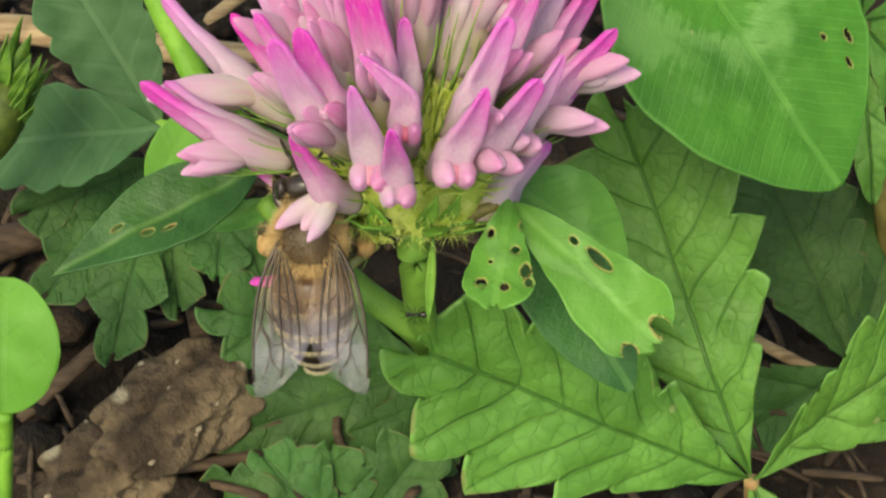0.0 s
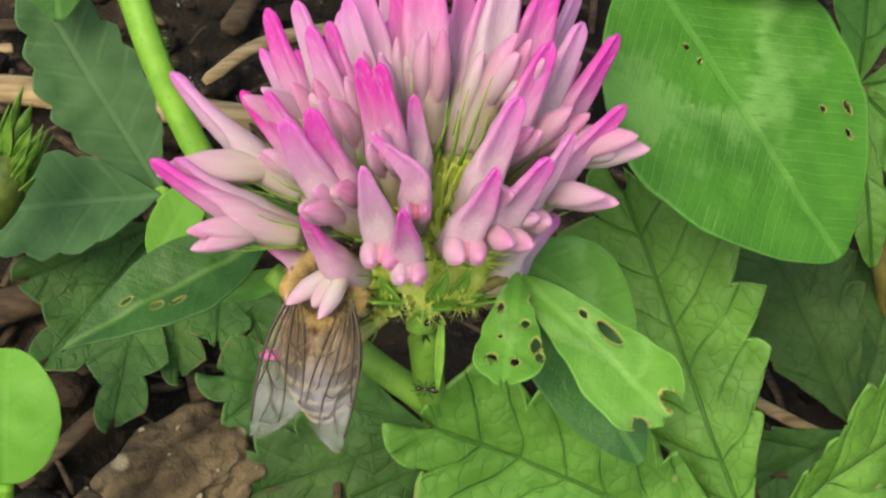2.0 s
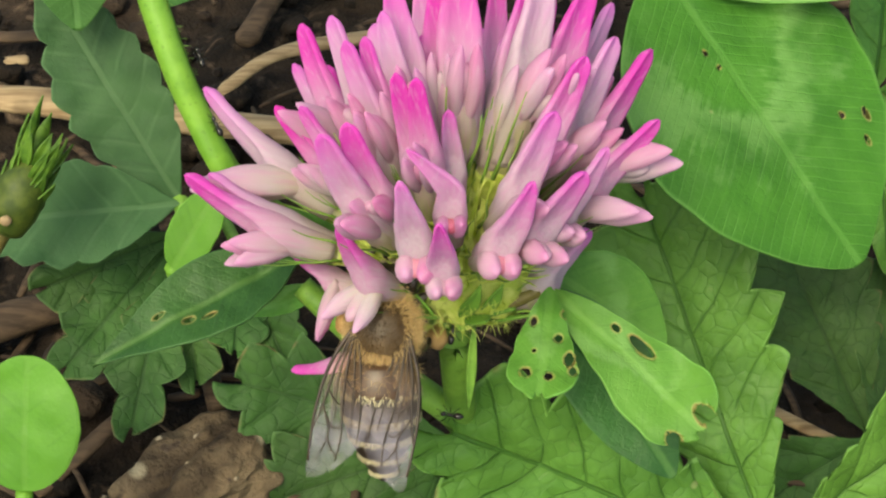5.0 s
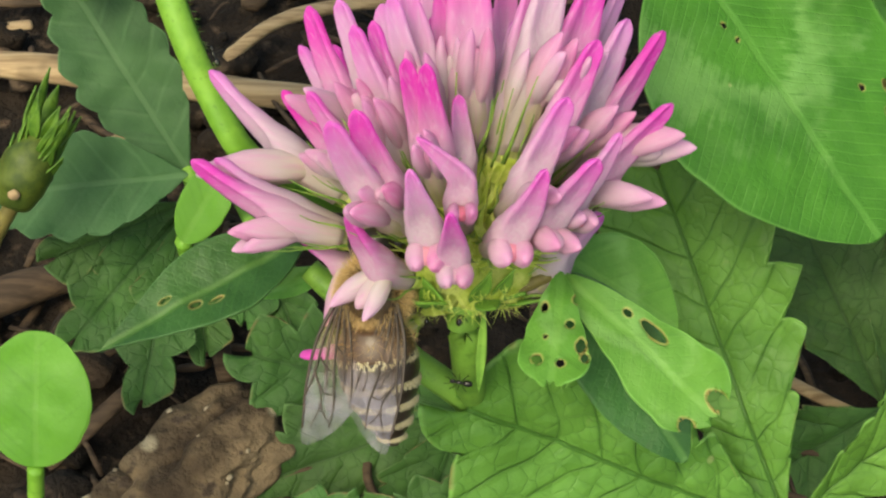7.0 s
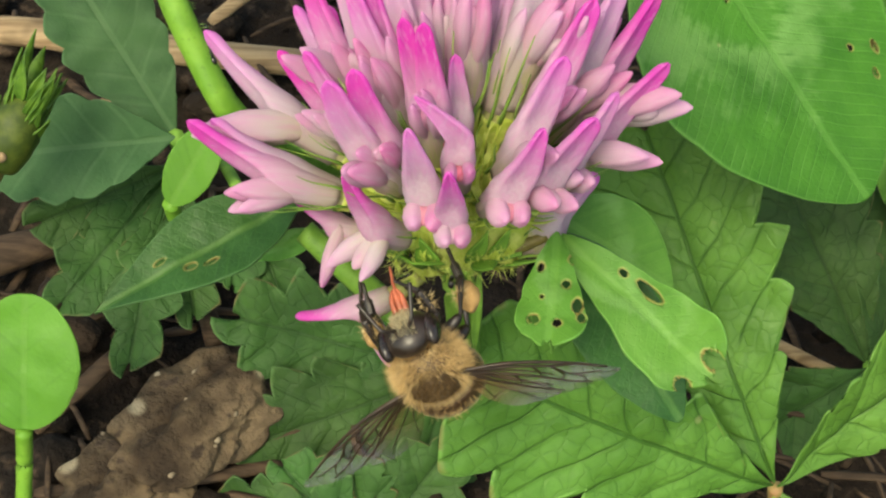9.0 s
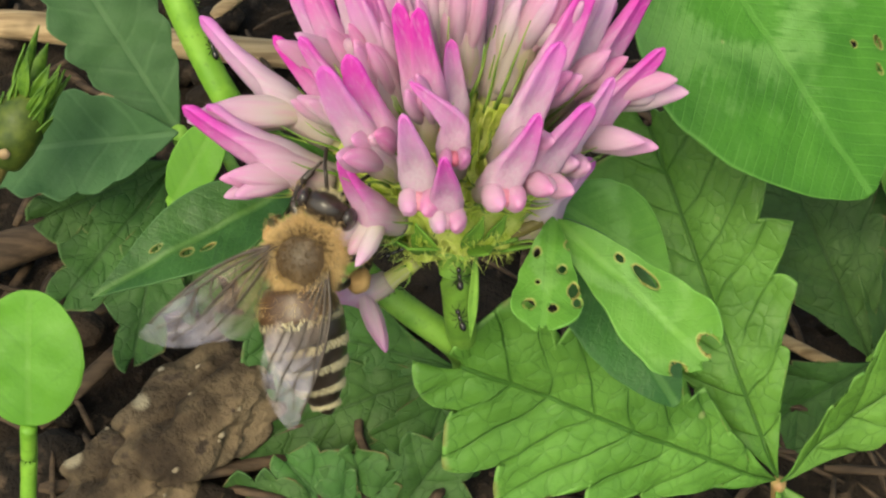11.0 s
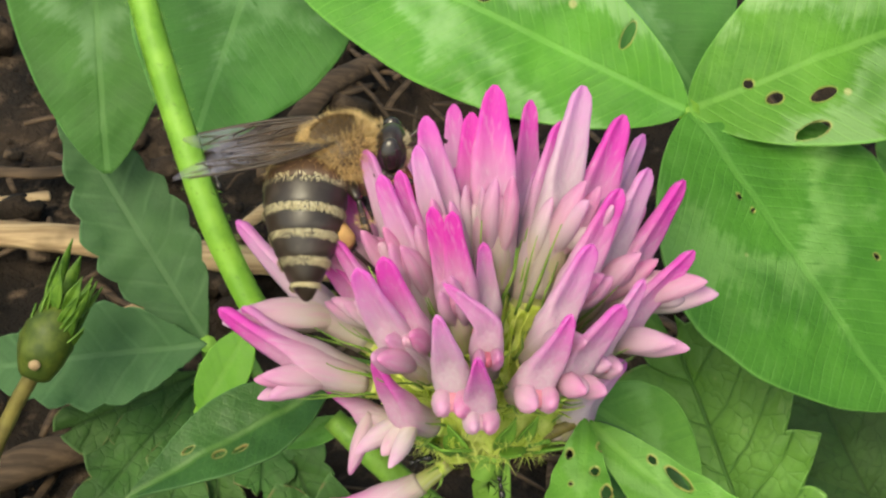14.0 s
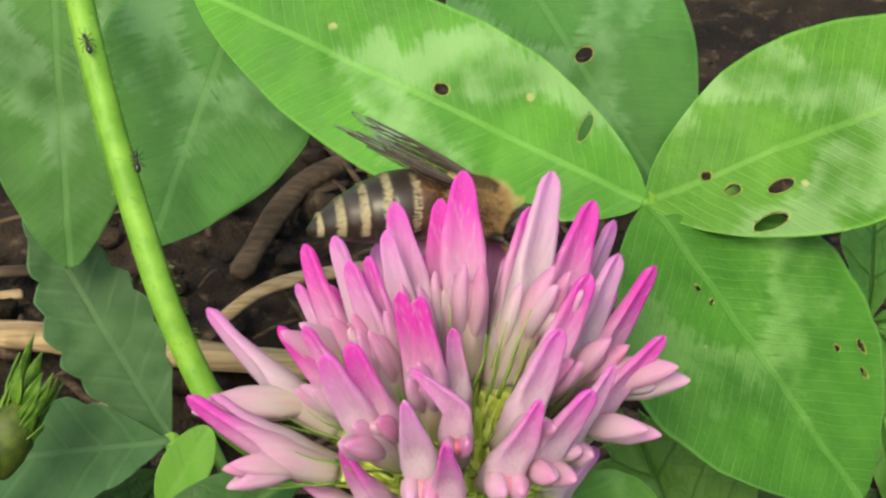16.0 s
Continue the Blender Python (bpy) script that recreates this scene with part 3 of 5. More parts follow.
stalk(petiole, [(-21.95, 36.2, 57.34), (-19.88, 29.26, 52.62), (-16.99, 21.82, 45.85), (-13.75, 15.69, 39.04), (-9.96, 14.84, 30.63), FOOT], 0.95, bright_stem, FOOT, "stalk")


def fuzz(parent, points, r, count, length, mat, at, seed):
    """Fine hairs that stand off a stalk."""
    rnd = random.Random(seed)
    cs = bezier([V(p) - V(at) for p in points], 60)
    bm = bmesh.new()
    for _ in range(count):
        i = rnd.randrange(60)
        d = (cs[i + 1] - cs[i]).normalized()
        c = cs[i].lerp(cs[i + 1], rnd.random())
        o = V(rnd.gauss(0, 1), rnd.gauss(0, 1), rnd.gauss(0, 1))
        o = (o - d * o.dot(d)).normalized()
        s = d * 0.03
        a = c + o * r * 0.9
        bm.faces.new([bm.verts.new(q) for q in (a - s, a + s, a + o * length * rnd.uniform(0.5, 1.2) + d * length * 0.4)])
    part("hairs", bm, mat, parent)


fuzz(petiole, [(-21.95, 36.2, 57.34), (-19.88, 29.26, 52.62), (-16.99, 21.82, 45.85), (-13.75, 15.69, 39.04)], 0.95, 500, 0.45, stem_green, FOOT, 3)


# grey-green pair of leaves on one stalk
FOOT = (-20.89, 40.14, -1)
JOINT = (-17.93, 25.26, 19.45)
grey = leaf_plant("grey_leaf_pair", FOOT, "dull grey-green pair of toothed leaves on one short stalk", "leaf")
stalk(grey, [FOOT, (-19.05, 31.09, 11.29), JOINT], 0.7, stem_green, FOOT)
leaflet(grey, JOINT, (-29.67, 38.51, 33.18), 8.6, grey_green, at=FOOT, shape="lance", teeth=8, depth=0.24, curl=0.06, wave=0.8, seed=7, fold=0.1)
leaflet(grey, JOINT, (-37.64, 22.35, 19.62), 8.6, grey_green, at=FOOT, shape="lance", teeth=7, depth=0.22, curl=0.06, wave=0.8, seed=8, fold=0.08)

# bud of a weed
FOOT = (-38.38, 24.62, -1)
weed = leaf_plant("weed_bud", FOOT, "green bristly weed bud on a thin brownish stalk", "bud")
stalk(weed, [FOOT, (-33.98, 17.07, 15.19), (-31.44, 17.5, 20.77), (-29.28, 18.58, 24.29)], 0.6, brown_stem, FOOT, "stalk")
bud_cs = bezier([V(q) - V(FOOT) for q in ((-29.45, 18.27, 24.03), (-28.02, 19.95, 26.74), (-26.6, 21.82, 28.31))], 14)
part("bud_body", loft(bmesh.new(), bud_cs, [0.7 + 1.3 * math.sin(math.pi * min(1, (i + 2) / 15)) for i in range(15)], [0.7 + 1.2 * math.sin(math.pi * min(1, (i + 2) / 15)) for i in range(15)], seg=12, bump=0.3), bud_green, weed)
sepal_rnd = random.Random(8)
for k in range(30):
    f = 0.1 + 0.9 * (k / 29)
    a = bud_cs[int(f * 13)]
    d = (bud_cs[-1] - bud_cs[0]).normalized()
    o = V(sepal_rnd.gauss(0, 1), sepal_rnd.gauss(0, 1), sepal_rnd.gauss(0, 1))
    o = (o - d * o.dot(d)).normalized()
    b = a + o * sepal_rnd.uniform(1.6, 2.6) + d * sepal_rnd.uniform(2.6, 4.8)
    leaflet(weed, a + o * 0.8 + V(FOOT), b + V(FOOT), sepal_rnd.uniform(0.8, 1.2), sepal_green, name="sepal", at=FOOT, shape="lance", nu=16, nv=6, curl=0.1, fold=0.35, seed=k, face=o)
bmb = bmesh.new()
blob(bmb, V((-28.83, 17.36, 26.13)) - V(FOOT), 0.45, 0.4, 0.4, 2, 0.2)
part("pale_fleck", bmb, straw_mat, weed, "pale fleck on the bud")


# round seedling leaf
def seedling(foot, base, tip, width, points, label, seed):
    ob = leaf_plant("seedling_leaf", foot, label, "leaf", "seedling leaves")
    stalk(ob, [foot, *points, base], 0.62, bright_stem, foot)
    leaflet(ob, base, tip, width, round_green, name="blade", at=foot, shape="round", curl=0.08, fold=0.08, wave=0.5, seed=seed)


seedling((-29.63, -2.47, -1), (-27.65, 3.13, 12.63), (-27.11, 9.42, 20.52), 8.1, [(-28.39, 1.85, 7.63)], "smooth light green rounded seedling leaf on a pale stalk", 11)
seedling((-17.91, 32.12, -1), (-17.04, 15.59, 23.08), (-13.55, 18.61, 28.23), 3.6, [(-17.12, 17.79, 18.41)], "small light green oval leaf half hidden under the flower", 12)


# cinquefoil leaves
def cinquefoil(foot, joint, blades, mat, label, group="cinquefoil leaves", stem=red_stem, mids=(), r=0.55):
    ob = leaf_plant("cinquefoil_leaf", foot, label, "cinquefoil leaf", group)
    stalk(ob, [foot, *mids, joint], r, stem, foot)
    for k, (base, tip, width, teeth, deep, face) in enumerate(blades):
        leaflet(ob, base or joint, tip, width, mat, at=foot, shape="obovate", teeth=teeth, depth=deep, curl=0.06, fold=0.07, wave=0.7, quilt=0.22, spacing=3.3, seed=20 + k + len(label), face=face, nu=120, nv=30)
    return ob


FJ = (26.13, -0.92, 11.33)
FOOT = (28.09, -1.21, -1)
cinquefoil(FOOT, FJ, [
    (None, (16.13, 15.73, 30.53), 14.6, 6, 0.6, V(-0.25, -0.7, 0.66)),
    (None, (3.3, -2.07, 27.4), 16.0, 5, 0.66, V(-0.05, -0.8, 0.6)),
    (None, (45.05, 10.43, 21.81), 14.0, 7, 0.45, V(0.5, -0.75, 0.4)),
    (None, (33.13, -15.66, 2.44), 13.0, 9, 0.25, V(0.1, -0.6, 0.7)),
], cinque_green, "large mid green toothed cinquefoil leaf with deep veins and reddish stalk")
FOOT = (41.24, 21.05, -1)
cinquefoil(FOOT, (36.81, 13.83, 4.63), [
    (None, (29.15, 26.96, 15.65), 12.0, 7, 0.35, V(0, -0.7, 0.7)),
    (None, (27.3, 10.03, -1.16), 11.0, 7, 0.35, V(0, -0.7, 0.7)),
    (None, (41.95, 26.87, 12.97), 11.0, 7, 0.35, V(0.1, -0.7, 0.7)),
], cinque_dull_shaded, "dull green cinquefoil leaf in the shade beneath others", stem=stem_green)
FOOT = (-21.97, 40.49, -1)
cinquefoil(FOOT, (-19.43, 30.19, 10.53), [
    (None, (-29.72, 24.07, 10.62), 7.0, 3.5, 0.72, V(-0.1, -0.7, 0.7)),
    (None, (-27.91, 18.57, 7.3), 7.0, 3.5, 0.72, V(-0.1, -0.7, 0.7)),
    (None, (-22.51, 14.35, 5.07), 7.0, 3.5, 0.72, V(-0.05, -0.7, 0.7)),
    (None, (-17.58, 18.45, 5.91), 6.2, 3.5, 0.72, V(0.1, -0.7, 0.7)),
], cinque_dull_shaded, "dull green lobed cinquefoil leaf spread over the soil", stem=stem_green)
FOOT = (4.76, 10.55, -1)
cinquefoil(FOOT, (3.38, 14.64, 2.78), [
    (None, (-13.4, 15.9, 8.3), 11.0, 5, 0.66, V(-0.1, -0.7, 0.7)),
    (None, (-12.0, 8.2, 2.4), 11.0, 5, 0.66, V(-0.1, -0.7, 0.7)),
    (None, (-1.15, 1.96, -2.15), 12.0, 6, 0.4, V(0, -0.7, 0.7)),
], cinque_dull_shaded, "mid green lobed cinquefoil leaf lying beneath the flower", stem=stem_green)
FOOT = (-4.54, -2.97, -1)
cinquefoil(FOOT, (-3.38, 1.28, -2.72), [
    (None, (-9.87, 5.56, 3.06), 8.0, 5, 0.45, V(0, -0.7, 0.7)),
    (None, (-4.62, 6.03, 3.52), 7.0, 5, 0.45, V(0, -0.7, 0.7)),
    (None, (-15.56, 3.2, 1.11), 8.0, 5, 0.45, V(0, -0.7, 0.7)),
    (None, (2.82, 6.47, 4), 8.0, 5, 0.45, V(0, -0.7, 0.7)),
], cinque_dull_shaded, "dull green cinquefoil leaf with rounded lobes low over the soil", stem=stem_green)
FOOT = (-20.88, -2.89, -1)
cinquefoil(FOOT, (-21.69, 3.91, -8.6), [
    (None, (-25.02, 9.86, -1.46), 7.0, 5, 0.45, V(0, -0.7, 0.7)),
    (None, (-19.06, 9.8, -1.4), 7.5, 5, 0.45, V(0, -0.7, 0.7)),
], cinque_dull_shaded, "small dull green cinquefoil leaf low over the soil", stem=stem_green)
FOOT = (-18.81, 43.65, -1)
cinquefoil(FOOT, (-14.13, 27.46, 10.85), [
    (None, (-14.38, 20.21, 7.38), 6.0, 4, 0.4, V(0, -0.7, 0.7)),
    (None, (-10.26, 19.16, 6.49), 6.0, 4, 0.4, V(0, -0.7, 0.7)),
], cinque_dull_shaded, "small dull green leaf in the shade of the flower", stem=stem_green)
# bright leaf with narrow blades and its brown stalk
FOOT = (42.08, 20.23, -1)
cinquefoil(FOOT, (35.69, 31.01, 25.93), [
    (None, (36.38, 37.97, 34.72), 5.5, 4, 0.2, V(0, -0.7, 0.7)),
    (None, (45.08, 30.85, 28.6), 5.5, 4, 0.2, V(0, -0.7, 0.7)),
    (None, (43.2, 25.09, 20.84), 6.5, 5, 0.25, V(0, -0.7, 0.7)),
    (None, (37.39, 21.13, 15.94), 3.0, 3, 0.2, V(0, -0.7, 0.7)),
], cinque_green, "narrow-bladed green leaf on an upright brown stalk", stem=brown_stem, mids=[(39.61, 22.96, 10.92)], r=0.8)


# ---- the red clover ----
FOOT = (4.69, 16.25, 0)
clover = thing("red_clover", FOOT, "pink red clover flower with green stem and holed leaves", "clover flower")
HEAD = V((2.73, 1.63, 39.43)) - V(FOOT)
AXIS = V((0, 0.669, 0.743))
SIDE = V(1, 0, 0)
BACK = AXIS.cross(SIDE)


def head_point(az, el, r):
    a, e = radians(az), radians(el)
    return HEAD + (SIDE * math.cos(a) * math.cos(e) + BACK * math.sin(a) * math.cos(e) + AXIS * math.sin(e)) * r


# stem, stipules and receptacle
part("stem", tube([V(0, 0, -2), (-0.34, -10.4, 13.61), (-0.74, -14.03, 22.31), (-1.22, -16.74, 29.83), (-1.51, -16.92, 34.25), (-1.86, -15.49, 37.4)], 0.95, seg=12, taper=1.05, bump=0.03), stem_green, clover)
part("stem", tube([(-0.4, -13.76, 21.23), (-1.57, -16, 27.19), (-4.83, -15.36, 30.33), (-8.88, -13.25, 33.41), (-11.16, -11.64, 34.76)], 1.05, seg=12, taper=0.7, bump=0.05), stem_green, clover, "green leaf stalk joining the stem")
bmr = bmesh.new()
blob(bmr, HEAD + AXIS * 1.7, 4.9, 4.7, 4.9, 4, 0.25, 1.7)
part("receptacle", bmr, calyx_green, clover)
bms = bmesh.new()
blob(bms, V((-2.07, -15.8, 37.8)), 1.7, 1.5, 0.7, 3, 0.35)
part("bract", bms, stem_green, clover, "pale green ridged bract under the head")
leaflet(clover, (-0.74, -19.56, 32.68), (-0.44, -16.54, 38.48), 0.6, stem_green, name="stipule", shape="lance", fold=0.3, nu=24, nv=8)
part("stem", tube([(-1.5, -16.92, 38.16), (0.76, -17.03, 39.37), (3.34, -16.54, 40.44)], 0.42, seg=8, bump=0.1), brown_stem, clover, "browning leaf stalk")
part("stem", tube([(-1.37, -17.91, 38.64), (0.08, -17.67, 39.49), (1.88, -17.28, 39.69)], 0.3, seg=8, taper=0.5, bump=0.1), stem_green, clover)


# florets
def tongue(cs, wide, high, hollow, seg=16):
    """A closed petal: rounded above, hollowed below by the share given for each ring, with a faint ridge along its middle."""
    bm = bmesh.new()
    n = len(cs)
    rings = []
    for i, c in enumerate(cs):
        d = (cs[min(i + 1, n - 1)] - cs[max(i - 1, 0)]).normalized()
        side = V(0, 1, 0)
        side = (side - d * side.dot(d)).normalized()
        h = d.cross(side)
        ring = []
        for k in range(seg):
            a = 2 * math.pi * k / seg
            y, z = math.cos(a), math.sin(a)
            z *= 1 + 0.1 * max(0.0, z) ** 8 if z > 0 else 1 - hollow[i] * z * z
            q = 1 + 0.07 * noise.noise(c * 0.9 + V(0, y * 1.3, z))
            ring.append(bm.verts.new(c + side * (wide[i] * y * q) + h * (high[i] * z * q)))
        rings.append(ring)
    for p, q in zip(rings, rings[1:]):
        for k in range(seg):
            bm.faces.new((p[k], p[(k + 1) % seg], q[(k + 1) % seg], q[k]))
    bm.faces.new(rings[0][::-1])
    bm.faces.new(rings[-1])
    return bm


def ease(s, a, b):
    s = min(1.0, max(0.0, (s - a) / (b - a)))
    return s * s * (3 - 2 * s)


def build_floret_meshes():
    """Meshes of one floret: it lies along x, its standard petal on the z side; 13 mm long."""
    made = {}

    def keep(key, bm, mat):
        made[key] = mesh(key, bm, mat)

    xs = [i / 14 for i in range(15)]
    keep("petal_tube", loft(bmesh.new(), [V(7.0 * s, 0, 0.1 * s * s) for s in xs], [0.5 + 0.4 * s ** 1.2 - 0.5 * max(0, s - 0.75) / 0.25 for s in xs], [0.5 + 0.4 * s ** 1.2 - 0.5 * max(0, s - 0.75) / 0.25 for s in xs], side=(0, 1, 0), seg=12, bump=0.05), tube_petal)
    for key, lift, waist, end, fat in (("standard", 1.5, 0.86, 0.48, 1.04), ("standard_high", 2.6, 0.82, 0.32, 1.06), ("standard_slim", 0.8, 0.74, 0.46, 0.95), ("standard_curl", 2.2, 0.8, 0.26, 1.0), ("standard_broad", 1.0, 0.92, 0.46, 1.12), ("standard_blunt", 1.8, 0.88, 0.54, 1.04)):
        n = 26
        cs, wd, hg, hol = [], [], [], []
        for i in range(n + 1):
            s = i / n
            x = 3.4 + 9.4 * s - lift * 0.25 * s ** 2
            z = 0.05 + 1.0 * s + lift * s ** 2.1
            side = 0.2 * math.sin(s * 3.4 + lift * 2) * s
            if key == "standard_curl":
                x -= 2.6 * max(0, s - 0.6) ** 1.2
                side -= 8.5 * max(0, s - 0.6) ** 1.25
            cs.append(V(x, side, z))
            tip = math.sqrt(max(0.03, 1 - max(0, (s - 0.9) / 0.103) ** 2))
            w = 0.94 + 0.16 * math.sin(math.pi * min(1, s / 0.5)) ** 2
            w = min(w, 0.72 + 0.6 * s + 0.1) + (waist - 0.94) * ease(s, 0.4, 0.68) + (end - waist) * ease(s, 0.58, 1.0)
            wd.append(w * fat * tip)
            hg.append(min(0.75 + 0.6 * s, 0.98 - 0.5 * ease(s, 0.35, 0.85)) * fat * tip)
            hol.append(1.2 * ease(s, 0.36, 0.6))
        keep(key, tongue(cs, wd, hg, hol), standard_petal)
    for key, sgn in (("wing_a", 1), ("wing_b", -1)):
        cs, wd, hg = [], [], []
        for i in range(17):
            s = i / 16
            cs.append(V(5.4 + 4.9 * s, sgn * (0.27 + 0.12 * math.sin(math.pi * s)), 0.0 - 0.3 * s - 0.2 * s * s))
            tip = math.sqrt(max(0.014, 1 - max(0, (s - 0.5) / 0.503) ** 1.8))
            wd.append((0.28 + 0.14 * math.sin(math.pi * s)) * tip)
            hg.append((0.5 + 0.2 * math.sin(math.pi * min(1, s * 1.1))) * tip)
        for tag, mat in (("", wing_petal), ("_white", white_petal)):
            keep(key + tag, loft(bmesh.new(), cs, wd, hg, side=(0, 1, 0), seg=12, bump=0.12), mat)
    cs = [V(6.0 + 3.0 * s, 0, 0.2 - 0.55 * s) for s in xs]
    tip = [math.sqrt(max(0.03, 1 - max(0, (s - 0.55) / 0.452) ** 2)) for s in xs]
    for tag, mat in (("", wing_petal), ("_red", red_petal), ("_white", white_petal)):
        keep("keel" + tag, loft(bmesh.new(), cs, [0.42 * t for t in tip], [0.5 * t for t in tip], side=(0, 1, 0), seg=10, bump=0.1), mat)
    bm = loft(bmesh.new(), [V(3.4 * s - 0.4, 0, 0.05 * s) for s in xs], [0.55 + 0.2 * s for s in xs], [0.55 + 0.2 * s for s in xs], side=(0, 1, 0), seg=10, bump=0.15)
    keep("calyx", bm, calyx_green)
    bm = bmesh.new()
    for k in range(5):
        a = 2 * math.pi * (k + 0.25) / 5
        o = V(0, math.cos(a), math.sin(a))
        long = 3.6 if k != 3 else 5.0
        c = [V(2.7, 0, 0) + o * 0.7 + (V(1, 0, 0) * long + o * 0.75) * (i / 6) + o * 0.12 * math.sin(i * 1.1 + k) for i in range(7)]
        loft(bm, c, [0.13 * (1 - 0.8 * i / 6) for i in range(7)], [0.1 * (1 - 0.8 * i / 6) for i in range(7)], seg=5)
    keep("calyx_teeth", bm, hair_green)
    return made


FLORET = build_floret_meshes()
floret_rnd = random.Random(11)


RISE = {"high": 2.6, "slim": 0.8, "curl": 2.2, "broad": 1.0, "blunt": 1.8}
PIVOT = V(6.2, 0, -0.1) * MM


def lay_floret(foot, aim, up, kind="", label="", plump=1.0):
    """A floret from its foot to the tip of its standard petal, which lies on the side of up."""
    out = aim.normalized()
    up = (up - out * up.dot(out)).normalized()
    std = next((k for k in RISE if k in kind), "")
    rise = RISE[std] if std else 1.5
    # the standard rises off the tube, so the tube leans the other way
    q = V(12.8 - 0.25 * rise, 0, 1.07 + rise)
    a = math.atan2(q.z, q.x)
    along = out * math.cos(a) - up * math.sin(a)
    scale = aim.length / q.length
    fat = (0.55 + 0.45 * scale) * floret_rnd.uniform(0.95, 1.12) * plump
    ob = new("floret", FLORET["petal_tube"])
    ob.parent = clover
    ob.matrix_basis = place(foot, along, up) @ Matrix.Diagonal((scale, fat, fat, 1))
    tagged(ob, label)
    tag = "_white" if "white" in kind else ""
    pieces = ["calyx", "calyx_teeth", "standard" + ("_" + std if std else "")]
    if "bud" not in kind:
        pieces += ["wing_a" + tag, "wing_b" + tag, "keel" + ("_red" if "red" in kind else tag)]
    # how far the wings and keel bend down, how far the wings part, and their length, width and height
    droop, spread, size = (58, 3, (0.95, 1.5, 1.25)) if "hang" in kind else (30, 15, (0.9, 1.25, 1.0)) if "open" in kind else (27, 4, (1.25, 1.4, 1.3)) if "splay white" in kind else (20, 5, (1.08, 1.15, 1.1)) if "splay" in kind else (floret_rnd.uniform(0, 9), floret_rnd.uniform(0, 5), (0.6, 1.4, 1.15) if "high" in kind else (0.86, 1.0, 0.95))
    for key in pieces:
        o = new(key.split("_")[0] if key != "calyx_teeth" else "calyx_teeth", FLORET[key])
        o.parent = ob
        if key.startswith(("wing", "keel")):
            yaw = 0 if key.startswith("keel") else spread * (1 if "_a" in key else -1) + floret_rnd.uniform(-3, 3)
            dip = droop + (7 if droop > 25 and key.startswith("keel") else floret_rnd.uniform(-3, 3))
            turn = Matrix.Rotation(radians(dip), 4, "Y") @ Matrix.Rotation(radians(yaw), 4, "Z")
            o.matrix_basis = Matrix.Translation(PIVOT) @ turn @ Matrix.Diagonal((*size, 1)) @ Matrix.Translation(-PIVOT)
        elif key.startswith("calyx") and "hang" in kind:
            o.scale = (0.36, 0.8, 0.8)
        elif key.startswith("standard"):
            o.rotation_euler = (radians(floret_rnd.uniform(-8, 8)), radians(floret_rnd.uniform(-1.5, 1.5)), radians(floret_rnd.uniform(-1.5, 1.5)))
    return ob


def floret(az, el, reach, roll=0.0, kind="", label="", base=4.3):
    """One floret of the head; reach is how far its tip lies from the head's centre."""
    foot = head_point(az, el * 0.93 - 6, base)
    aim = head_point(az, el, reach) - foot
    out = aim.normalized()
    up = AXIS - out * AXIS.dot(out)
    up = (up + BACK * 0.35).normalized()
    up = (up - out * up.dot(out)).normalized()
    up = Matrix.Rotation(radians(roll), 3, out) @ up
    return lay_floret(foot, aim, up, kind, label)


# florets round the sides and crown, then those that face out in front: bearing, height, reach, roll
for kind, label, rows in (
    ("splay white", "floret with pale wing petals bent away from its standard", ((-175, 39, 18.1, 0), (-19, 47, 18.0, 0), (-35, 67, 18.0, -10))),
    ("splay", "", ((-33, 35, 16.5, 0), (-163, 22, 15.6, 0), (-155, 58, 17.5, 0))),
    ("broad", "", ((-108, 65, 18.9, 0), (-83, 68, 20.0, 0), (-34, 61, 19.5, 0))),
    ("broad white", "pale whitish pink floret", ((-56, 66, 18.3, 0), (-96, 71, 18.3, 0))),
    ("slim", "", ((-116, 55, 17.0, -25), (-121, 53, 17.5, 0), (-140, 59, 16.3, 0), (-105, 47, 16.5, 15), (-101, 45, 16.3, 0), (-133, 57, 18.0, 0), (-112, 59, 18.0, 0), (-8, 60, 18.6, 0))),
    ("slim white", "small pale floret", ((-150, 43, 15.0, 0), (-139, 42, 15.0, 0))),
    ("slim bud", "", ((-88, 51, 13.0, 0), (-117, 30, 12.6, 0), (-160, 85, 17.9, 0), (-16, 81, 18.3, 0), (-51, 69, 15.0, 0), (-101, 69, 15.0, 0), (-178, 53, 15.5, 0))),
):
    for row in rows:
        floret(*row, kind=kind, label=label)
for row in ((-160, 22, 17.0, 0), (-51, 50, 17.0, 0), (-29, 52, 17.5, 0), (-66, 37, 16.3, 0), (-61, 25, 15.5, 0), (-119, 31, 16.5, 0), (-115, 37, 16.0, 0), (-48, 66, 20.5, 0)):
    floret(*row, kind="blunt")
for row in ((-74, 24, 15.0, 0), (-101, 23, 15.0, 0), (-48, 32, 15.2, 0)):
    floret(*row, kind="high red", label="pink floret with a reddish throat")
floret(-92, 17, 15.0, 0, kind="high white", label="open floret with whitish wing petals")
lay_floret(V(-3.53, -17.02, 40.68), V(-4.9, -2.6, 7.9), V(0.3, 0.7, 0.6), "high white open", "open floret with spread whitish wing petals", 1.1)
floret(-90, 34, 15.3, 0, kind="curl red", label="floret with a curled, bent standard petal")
# low florets at the edge of the head
HANG = V(0, 0.77, 0.64)
lay_floret(V(0.15, -16.2, 38.2), V(6.3, 1.0, 4.6), V(-0.3, 0.6, 0.5), "slim bud", "dark pink bud drooping at the edge of the head", 1.6)
